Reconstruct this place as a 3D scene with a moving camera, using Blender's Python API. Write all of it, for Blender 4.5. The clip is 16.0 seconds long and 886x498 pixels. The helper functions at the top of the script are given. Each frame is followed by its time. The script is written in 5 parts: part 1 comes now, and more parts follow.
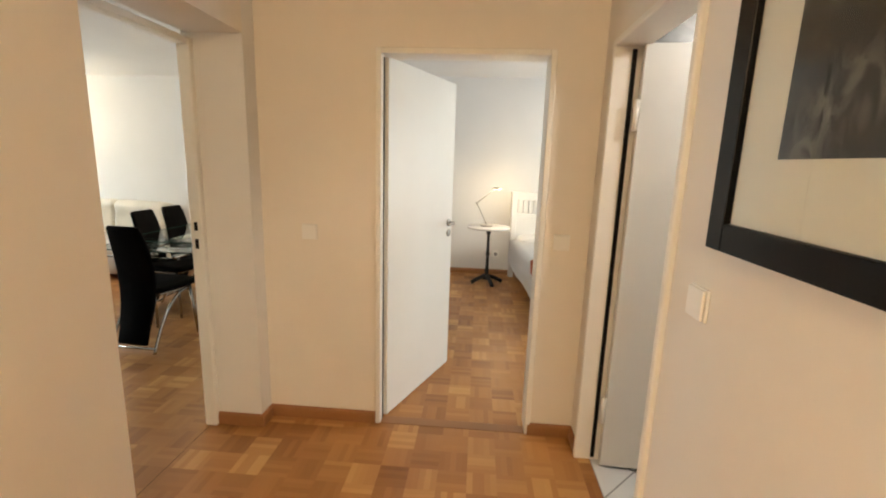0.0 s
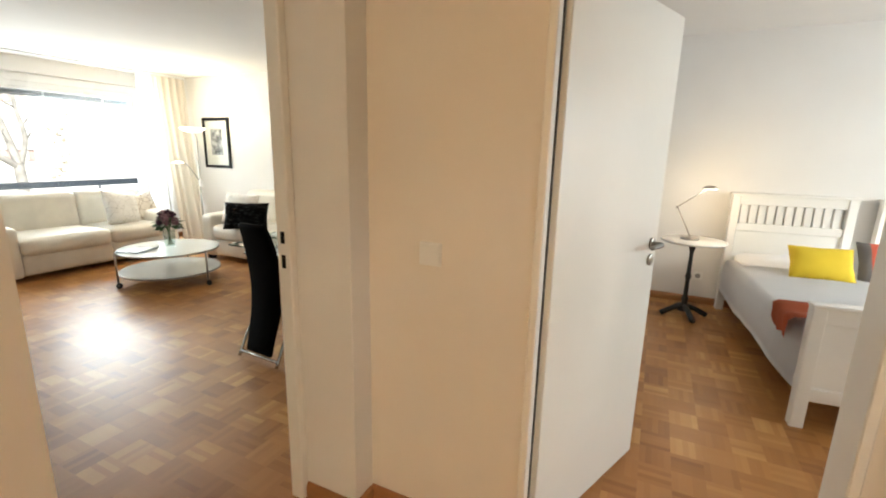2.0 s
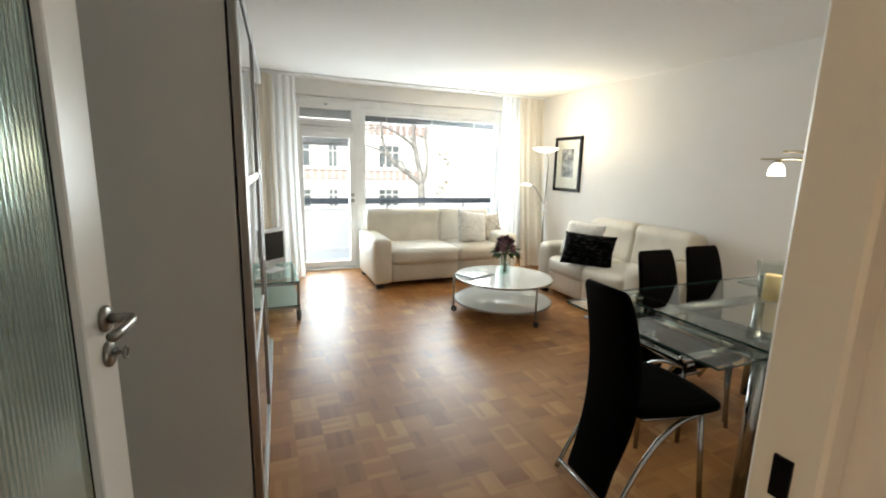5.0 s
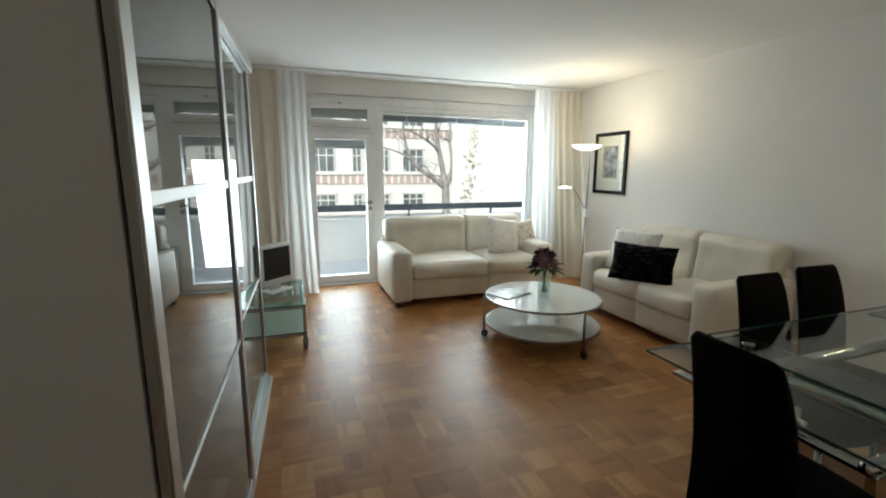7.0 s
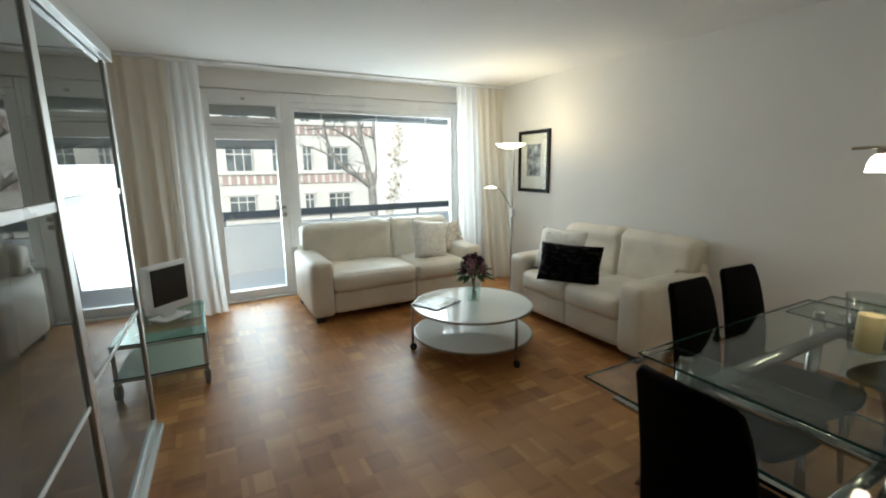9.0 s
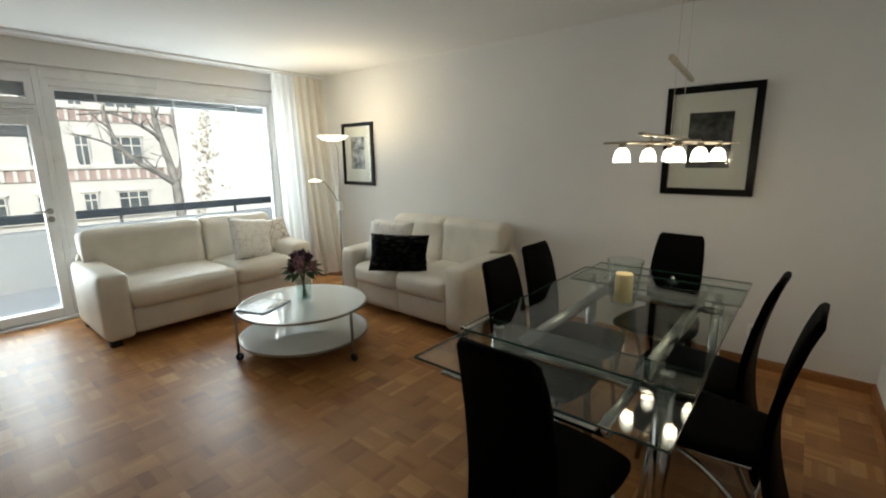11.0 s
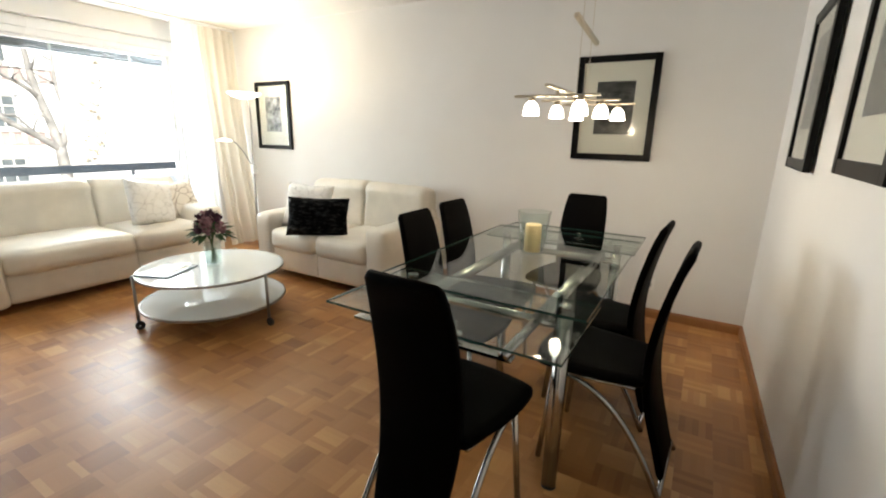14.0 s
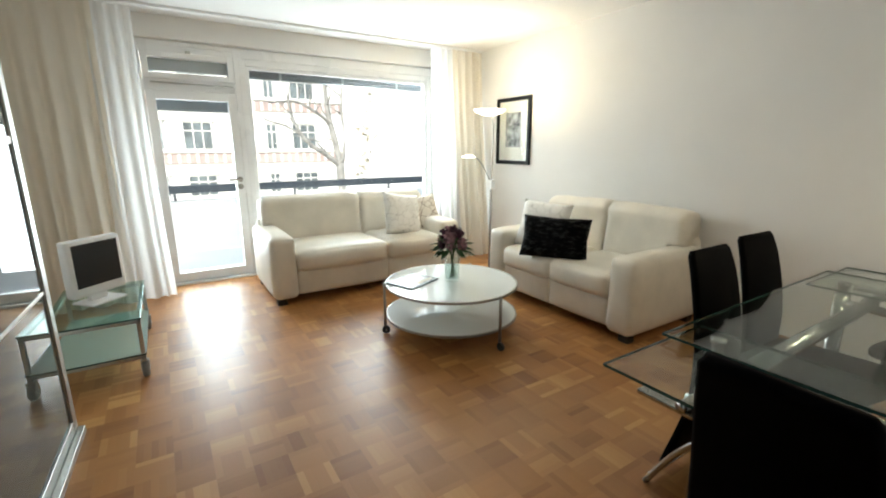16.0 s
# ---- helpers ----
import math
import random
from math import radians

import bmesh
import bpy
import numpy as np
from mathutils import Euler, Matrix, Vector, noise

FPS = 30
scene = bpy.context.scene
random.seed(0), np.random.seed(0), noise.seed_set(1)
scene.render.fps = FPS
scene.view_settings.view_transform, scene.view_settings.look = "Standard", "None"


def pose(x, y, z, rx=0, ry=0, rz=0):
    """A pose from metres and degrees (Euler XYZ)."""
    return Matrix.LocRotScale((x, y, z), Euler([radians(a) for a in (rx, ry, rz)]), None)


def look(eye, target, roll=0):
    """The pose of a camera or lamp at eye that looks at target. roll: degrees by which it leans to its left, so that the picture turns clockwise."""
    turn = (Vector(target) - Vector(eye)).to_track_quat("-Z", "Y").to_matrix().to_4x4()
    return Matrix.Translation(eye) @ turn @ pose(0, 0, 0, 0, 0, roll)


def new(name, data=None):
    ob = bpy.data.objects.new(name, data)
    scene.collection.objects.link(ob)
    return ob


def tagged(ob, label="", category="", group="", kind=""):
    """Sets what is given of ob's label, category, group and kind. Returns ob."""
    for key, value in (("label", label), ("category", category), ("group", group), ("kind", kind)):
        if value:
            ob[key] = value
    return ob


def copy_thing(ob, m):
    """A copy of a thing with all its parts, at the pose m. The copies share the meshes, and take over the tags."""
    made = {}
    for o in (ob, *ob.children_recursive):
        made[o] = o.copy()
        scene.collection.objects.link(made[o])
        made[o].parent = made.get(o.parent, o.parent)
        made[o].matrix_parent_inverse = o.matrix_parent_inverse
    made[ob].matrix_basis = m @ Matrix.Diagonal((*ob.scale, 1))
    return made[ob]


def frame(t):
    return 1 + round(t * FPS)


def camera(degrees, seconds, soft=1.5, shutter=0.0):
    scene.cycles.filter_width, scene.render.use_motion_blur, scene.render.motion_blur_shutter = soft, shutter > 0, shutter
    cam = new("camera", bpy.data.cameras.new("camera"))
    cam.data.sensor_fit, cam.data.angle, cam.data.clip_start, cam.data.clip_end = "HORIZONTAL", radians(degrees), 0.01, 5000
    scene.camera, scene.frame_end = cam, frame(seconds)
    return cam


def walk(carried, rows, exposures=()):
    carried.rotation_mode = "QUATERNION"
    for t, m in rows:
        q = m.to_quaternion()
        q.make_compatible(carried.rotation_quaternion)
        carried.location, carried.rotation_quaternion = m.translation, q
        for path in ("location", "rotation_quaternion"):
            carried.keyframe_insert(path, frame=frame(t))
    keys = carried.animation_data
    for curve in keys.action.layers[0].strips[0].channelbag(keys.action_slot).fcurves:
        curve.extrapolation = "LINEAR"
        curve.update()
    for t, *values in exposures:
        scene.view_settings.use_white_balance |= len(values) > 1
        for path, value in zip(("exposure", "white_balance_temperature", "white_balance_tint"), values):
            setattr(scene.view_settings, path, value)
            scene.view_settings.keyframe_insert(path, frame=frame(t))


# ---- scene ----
cam = camera(90.4, 16.0, soft=2.0)
PATH = [
    (0, (-0.566, 2.456, 1.463), (-0.715, 4.413, 1.078), 1.8),
    (0.5, (-0.578, 2.689, 1.448), (-0.839, 4.631, 1.048), 1.6),
    (1, (-0.695, 2.962, 1.447), (-1.021, 4.891, 1.032), 2.1),
    (1.5, (-0.725, 3.183, 1.423), (-1.265, 5.063, 1.004), 1.9),
    (2, (-0.773, 3.378, 1.428), (-1.613, 5.141, 0.997), 1.3),
    (2.5, (-0.922, 3.563, 1.406), (-1.962, 5.215, 0.975), 0.8),
    (3, (-1.087, 3.715, 1.405), (-2.34, 5.212, 0.972), -0.0),
    (3.5, (-1.248, 3.881, 1.39), (-2.738, 5.15, 0.981), 0.4),
    (4, (-1.366, 3.959, 1.415), (-3.028, 5.001, 1.026), 1.9),
    (4.5, (-1.584, 4.044, 1.402), (-3.332, 4.939, 1.02), 1.8),
    (5, (-1.752, 4.083, 1.402), (-3.564, 4.845, 1.036), 1.5),
    (7.5, (-2.453, 4.349, 1.394), (-4.309, 5.005, 1.04), 0.3),
    (8, (-2.542, 4.398, 1.415), (-4.376, 5.114, 1.064), 0.1),
    (10.3, (-2.537, 4.468, 1.444), (-4.01, 5.76, 1.045), -0.9),
    (10.5, (-2.541, 4.468, 1.437), (-3.961, 5.818, 1.039), -0.8),
    (11, (-2.516, 4.474, 1.428), (-3.767, 5.981, 1.023), -0.6),
    (11.5, (-2.497, 4.475, 1.403), (-3.549, 6.124, 0.986), -0.0),
    (12, (-2.463, 4.462, 1.376), (-3.333, 6.212, 0.951), 0.4),
    (12.5, (-2.413, 4.469, 1.377), (-3.167, 6.267, 0.927), 0.8),
    (13, (-2.406, 4.479, 1.349), (-3.115, 6.29, 0.884), 1.1),
    (13.5, (-2.411, 4.475, 1.334), (-3.201, 6.247, 0.85), 1.2),
    (14, (-2.449, 4.478, 1.307), (-3.421, 6.153, 0.808), 1.3),
    (14.5, (-2.474, 4.526, 1.306), (-3.685, 6.034, 0.797), 0.7),
    (15, (-2.508, 4.553, 1.336), (-3.953, 5.84, 0.831), 0.0),
    (15.5, (-2.657, 4.569, 1.303), (-4.224, 5.722, 0.839), -0.2),
    (16, (-2.84, 4.579, 1.307), (-4.486, 5.622, 0.857), -0.1),
]
EXPOSURES = [(0.0, 1.60, 6580, 6), (2.0, 1.49, 6480, 6), (3.0, 1.40, 6430, 5), (4.0, 1.19, 6380, 4), (5.0, 1.10, 6350, 5), (7.5, 0.31, 6080, 1), (8.5, 0.34, 6080, 1), (10.5, 0.30, 6180, 2), (11.5, 0.34, 6400, 6), (12.7, 0.82, 6500, 9), (13.5, 1.2, 6500, 9), (14.0, 1.4, 6450, 8), (15.0, 1.45, 6350, 5), (16.0, 1.12, 6250, 3)]
walk(cam, [(t, look(eye, target, roll)) for t, eye, target, roll in PATH], exposures=EXPOSURES)

# ---------------------------------------------------------------- light
world = bpy.data.worlds.new("world")
world.use_nodes = True
scene.world = world
sky = world.node_tree.nodes.new("ShaderNodeTexSky")
sky.sky_type = "NISHITA"
sky.sun_disc = False
sky.sun_elevation, sky.sun_rotation = radians(36), radians(137)
sky.air_density, sky.dust_density = 1.6, 4.0
back = world.node_tree.nodes["Background"]
back.inputs["Strength"].default_value = 0.15
world.node_tree.links.new(sky.outputs["Color"], back.inputs["Color"])

sun = new("sun", bpy.data.lights.new("sun", "SUN"))
sun.data.energy, sun.data.angle, sun.data.color = 3.1, radians(12), (1.0, 0.98, 0.95)
sun.matrix_world = look((24, -22, 24), (-12, 5, 0))


def area_lamp(name, m, w, h, watts, colour):
    la = bpy.data.lights.new(name, "AREA")
    la.shape, la.size, la.size_y, la.energy, la.color = "RECTANGLE", w, h, watts, colour
    ob = new(name, la)
    ob.matrix_world = m
    return ob


def point_lamp(name, place, watts, colour, radius=0.03):
    la = bpy.data.lights.new(name, "POINT")
    la.energy, la.color, la.shadow_soft_size = watts, colour, radius
    ob = new(name, la)
    ob.location = place
    return ob


DAY = (0.90, 0.97, 1.0)
WARM = (1.0, 0.72, 0.42)
# sky light in the window, the balcony door and the bedroom window
area_lamp("window_sky_light", look((-8.02, 6.86, 1.38), (-5.0, 6.5, 0.7)), 1.15, 1.45, 35, DAY)
area_lamp("balcony_door_sky_light", look((-8.02, 4.9, 0.85), (-5.0, 4.9, 0.35)), 0.55, 1.3, 14, DAY)
area_lamp("bedroom_sky_light", look((2.93, 6.6, 1.55), (0.3, 6.75, 0.1)), 1.5, 1.3, 27, DAY)

# ---------------------------------------------------------------- materials
def tree(name):
    m = bpy.data.materials.new(name)
    m.use_nodes = True
    nt = m.node_tree
    return m, nt, nt.nodes["Principled BSDF"]


def node(nt, kind, **values):
    n = nt.nodes.new(kind)
    for k, v in values.items():
        n.inputs[k.replace("_", " ")].default_value = v
    return n


def mix(nt, fac, a, b, blend="MIX"):
    n = nt.nodes.new("ShaderNodeMix")
    n.data_type, n.blend_type = "RGBA", blend
    for sock, v in ((0, fac), (6, a), (7, b)):
        if hasattr(v, "links"):
            nt.links.new(v, n.inputs[sock])
        elif sock == 0:
            n.inputs[0].default_value = v
        else:
            n.inputs[sock].default_value = (*v, 1.0)
    return n.outputs[2]


def ramp(nt, src, lo, hi, a=0.0, b=1.0):
    n = nt.nodes.new("ShaderNodeMapRange")
    n.inputs[1].default_value, n.inputs[2].default_value = lo, hi
    n.inputs[3].default_value, n.inputs[4].default_value = a, b
    nt.links.new(src, n.inputs[0])
    return n.outputs[0]


def noise_at(nt, scale, detail=4.0, rough=0.55, stretch=None, coord="Object"):
    tc = nt.nodes.new("ShaderNodeTexCoord")
    n = node(nt, "ShaderNodeTexNoise", Scale=scale, Detail=detail, Roughness=rough)
    src = tc.outputs[coord]
    if stretch:
        mp = nt.nodes.new("ShaderNodeMapping")
        mp.inputs["Scale"].default_value = stretch
        nt.links.new(src, mp.inputs["Vector"])
        src = mp.outputs["Vector"]
    nt.links.new(src, n.inputs["Vector"])
    return n.outputs["Fac"]


def bump(nt, bsdf, height, strength, distance=0.002):
    b = nt.nodes.new("ShaderNodeBump")
    b.inputs["Strength"].default_value, b.inputs["Distance"].default_value = strength, distance
    nt.links.new(height, b.inputs["Height"])
    nt.links.new(b.outputs["Normal"], bsdf.inputs["Normal"])


def surface(name, colour, rough=0.5, metal=0.0, vary=0.06, grain=60.0, relief=0.12, blotch=1.6, coat=0.0, distance=0.002, spec=0.5):
    """Paint, plastic, leather or metal with variation at two scales and a fine relief."""
    m, nt, p = tree(name)
    dark = tuple(c * (1 - 2.2 * vary) for c in colour)
    light = tuple(min(1.0, c * (1 + vary)) for c in colour)
    big, fine = noise_at(nt, blotch, 3), noise_at(nt, grain, 5)
    c1 = mix(nt, ramp(nt, big, 0.35, 0.65), dark, light)
    c2 = mix(nt, ramp(nt, fine, 0.3, 0.75, 0.0, 0.35), c1, dark)
    nt.links.new(c2, p.inputs["Base Color"])
    nt.links.new(ramp(nt, big, 0.3, 0.7, max(0.02, rough - 0.06), min(1, rough + 0.06)), p.inputs["Roughness"])
    p.inputs["Metallic"].default_value = metal
    p.inputs["Coat Weight"].default_value = coat
    p.inputs["Specular IOR Level"].default_value = spec
    if relief:
        bump(nt, p, fine, relief, distance)
    return m


def glass_mat(name, tint=(1, 1, 1), rough=0.0, ior=1.45):
    m, nt, p = tree(name)
    p.inputs["Base Color"].default_value = (*tint, 1)
    p.inputs["Roughness"].default_value = rough
    p.inputs["Transmission Weight"].default_value = 1.0
    p.inputs["IOR"].default_value = ior
    return m


def clear_sheet(name, tint=(1, 1, 1), gloss=0.09):
    """A thin sheet of glass: see-through, with a mirror gloss that grows towards grazing."""
    m = bpy.data.materials.new(name)
    m.use_nodes = True
    nt = m.node_tree
    nt.nodes.clear()
    out = nt.nodes.new("ShaderNodeOutputMaterial")
    tr = nt.nodes.new("ShaderNodeBsdfTransparent")
    tr.inputs["Color"].default_value = (*tint, 1)
    gl = nt.nodes.new("ShaderNodeBsdfGlossy")
    gl.inputs["Roughness"].default_value = 0.01
    lw = nt.nodes.new("ShaderNodeLayerWeight")
    pw = nt.nodes.new("ShaderNodeMath")
    pw.operation = "POWER"
    pw.inputs[1].default_value = 4.5
    nt.links.new(lw.outputs["Facing"], pw.inputs[0])
    ms = nt.nodes.new("ShaderNodeMixShader")
    nt.links.new(ramp(nt, pw.outputs[0], 0.0, 1.0, gloss * 0.45, 0.6), ms.inputs["Fac"])
    nt.links.new(tr.outputs[0], ms.inputs[1])
    nt.links.new(gl.outputs[0], ms.inputs[2])
    nt.links.new(ms.outputs[0], out.inputs["Surface"])
    return m


def cloth_sheer(name, colour, through_light=0.62, open_weave=0.0):
    """Thin woven cloth that lets part of the light through."""
    m, nt, p = tree(name)
    c = mix(nt, ramp(nt, noise_at(nt, 420.0, 3), 0.3, 0.7, 0.0, 0.5), colour, tuple(v * 0.93 for v in colour))
    nt.links.new(c, p.inputs["Base Color"])
    p.inputs["Roughness"].default_value = 0.95
    p.inputs["Specular IOR Level"].default_value = 0.1
    tl = nt.nodes.new("ShaderNodeBsdfTranslucent")
    nt.links.new(c, tl.inputs["Color"])
    ms = nt.nodes.new("ShaderNodeMixShader")
    ms.inputs["Fac"].default_value = through_light
    nt.links.new(p.outputs[0], ms.inputs[1])
    nt.links.new(tl.outputs[0], ms.inputs[2])
    last = ms
    if open_weave:
        last = nt.nodes.new("ShaderNodeMixShader")
        last.inputs["Fac"].default_value = open_weave
        nt.links.new(ms.outputs[0], last.inputs[1])
        nt.links.new(nt.nodes.new("ShaderNodeBsdfTransparent").outputs[0], last.inputs[2])
    nt.links.new(last.outputs[0], nt.nodes["Material Output"].inputs["Surface"])
    return m


def glow(name, colour, strength):
    m, nt, p = tree(name)
    p.inputs["Base Color"].default_value = (0.9, 0.88, 0.84, 1)
    p.inputs["Emission Color"].default_value = (*colour, 1)
    p.inputs["Emission Strength"].default_value = strength
    return m


def parquet_mat():
    m, nt, p = tree("oak_mosaic_parquet")
    geo = nt.nodes.new("ShaderNodeNewGeometry")
    snap = nt.nodes.new("ShaderNodeVectorMath")
    snap.operation = "SNAP"
    snap.inputs[1].default_value = (0.14, 0.14, 10.0)
    lift = nt.nodes.new("ShaderNodeVectorMath")
    lift.operation = "ADD"
    lift.inputs[1].default_value = (0.0, 0.0, 5.0)
    nt.links.new(geo.outputs["Position"], lift.inputs[0])
    nt.links.new(lift.outputs[0], snap.inputs[0])
    wn = nt.nodes.new("ShaderNodeTexWhiteNoise")
    nt.links.new(snap.outputs[0], wn.inputs["Vector"])
    inf = nt.nodes.new("ShaderNodeObjectInfo")
    add = nt.nodes.new("ShaderNodeMath")
    add.operation = "ADD"
    nt.links.new(geo.outputs["Random Per Island"], add.inputs[0])
    nt.links.new(inf.outputs["Random"], add.inputs[1])
    one = nt.nodes.new("ShaderNodeMath")
    one.operation = "FRACT"
    nt.links.new(add.outputs[0], one.inputs[0])
    fr = nt.nodes.new("ShaderNodeMix")
    fr.inputs[0].default_value = 0.33
    nt.links.new(wn.outputs["Value"], fr.inputs[2])
    nt.links.new(one.outputs[0], fr.inputs[3])
    wide = ramp(nt, fr.outputs[0], 0.08, 0.92)
    cr = nt.nodes.new("ShaderNodeValToRGB")
    e = cr.color_ramp.elements
    e[0].position, e[0].color = 0.0, (0.25, 0.094, 0.025, 1)
    e[1].position, e[1].color = 1.0, (0.575, 0.315, 0.112, 1)
    for pos, col in ((0.3, (0.355, 0.153, 0.043, 1)), (0.75, (0.44, 0.208, 0.064, 1))):
        x = e.new(pos)
        x.color = col
    nt.links.new(wide, cr.inputs["Fac"])
    g1 = noise_at(nt, 9.0, 6, 0.65, (1.0, 1.0, 1.0))
    g2 = noise_at(nt, 140.0, 5, 0.6)
    c = mix(nt, ramp(nt, g2, 0.35, 0.7, 0, 0.12), cr.outputs["Color"], (0.24, 0.098, 0.028))
    c = mix(nt, ramp(nt, g1, 0.35, 0.7, 0, 0.22), c, (0.44, 0.205, 0.06))
    nt.links.new(c, p.inputs["Base Color"])
    nt.links.new(ramp(nt, g1, 0.3, 0.7, 0.32, 0.48), p.inputs["Roughness"])
    p.inputs["Specular IOR Level"].default_value = 0.45
    p.inputs["Coat Weight"].default_value = 0.08
    p.inputs["Coat Roughness"].default_value = 0.2
    bump(nt, p, g1, 0.05, 0.002)
    return m


def photo_mat(name, lo, hi, scale, gloom=0.35):
    """A black and white print, as soft shapes only."""
    m, nt, p = tree(name)
    a, b = noise_at(nt, scale, 6, 0.6), noise_at(nt, scale * 0.35, 2)
    c = mix(nt, ramp(nt, a, 0.38, 0.66), lo, hi)
    c = mix(nt, ramp(nt, b, gloom, gloom + 0.25), lo, c)
    nt.links.new(c, p.inputs["Base Color"])
    p.inputs["Roughness"].default_value = 0.35
    return m


def mirror_glass(name, colour):
    """Back-painted glass: a polished face over a flat grey coat, very slightly wavy."""
    m, nt, p = tree(name)
    c = mix(nt, ramp(nt, noise_at(nt, 1.2, 3), 0.35, 0.65), colour, tuple(v * 0.93 for v in colour))
    nt.links.new(c, p.inputs["Base Color"])
    p.inputs["Roughness"].default_value = 0.0
    p.inputs["Specular IOR Level"].default_value = 0.55
    return m


def ribbed_mat():
    m, nt, p = tree("ribbed_glass")
    p.inputs["Base Color"].default_value = (0.52, 0.64, 0.60, 1)
    p.inputs["Transmission Weight"].default_value = 0.85
    p.inputs["Specular IOR Level"].default_value = 0.2
    p.inputs["Roughness"].default_value = 0.18
    return m


def pattern_mat(name, ground, line, scale, width):
    """Woven cover with a branching line drawing."""
    m, nt, p = tree(name)
    tc = nt.nodes.new("ShaderNodeTexCoord")
    nz = node(nt, "ShaderNodeTexNoise", Scale=scale * 0.5, Detail=2.0)
    nt.links.new(tc.outputs["Object"], nz.inputs["Vector"])
    vm = nt.nodes.new("ShaderNodeVectorMath")
    vm.operation = "MULTIPLY_ADD"
    nt.links.new(nz.outputs["Color"], vm.inputs[0])
    vm.inputs[1].default_value = (0.12, 0.12, 0.12)
    nt.links.new(tc.outputs["Object"], vm.inputs[2])
    vo = nt.nodes.new("ShaderNodeTexVoronoi")
    vo.feature = "DISTANCE_TO_EDGE"
    vo.inputs["Scale"].default_value = scale
    nt.links.new(vm.outputs[0], vo.inputs["Vector"])
    c = mix(nt, ramp(nt, vo.outputs["Distance"], width * 0.4, width, 0.0, 1.0), line, ground)
    nt.links.new(c, p.inputs["Base Color"])
    p.inputs["Roughness"].default_value = 0.85
    bump(nt, p, noise_at(nt, 300.0, 3), 0.25, 0.001)
    return m


def velvet_mat():
    """Crushed velvet: matt black pile with short shiny brushed streaks."""
    m, nt, p = tree("black_crushed_velvet")
    a = noise_at(nt, 16.0, 5, 0.65, (1.0, 1.0, 2.0))
    nt.links.new(mix(nt, ramp(nt, a, 0.5, 0.72), (0.003, 0.003, 0.0032), (0.012, 0.0125, 0.013)), p.inputs["Base Color"])
    nt.links.new(ramp(nt, a, 0.45, 0.7, 0.75, 0.34), p.inputs["Roughness"])
    nt.links.new(ramp(nt, a, 0.48, 0.75, 0.02, 0.30), p.inputs["Specular IOR Level"])
    bump(nt, p, a, 0.8, 0.006)
    return m


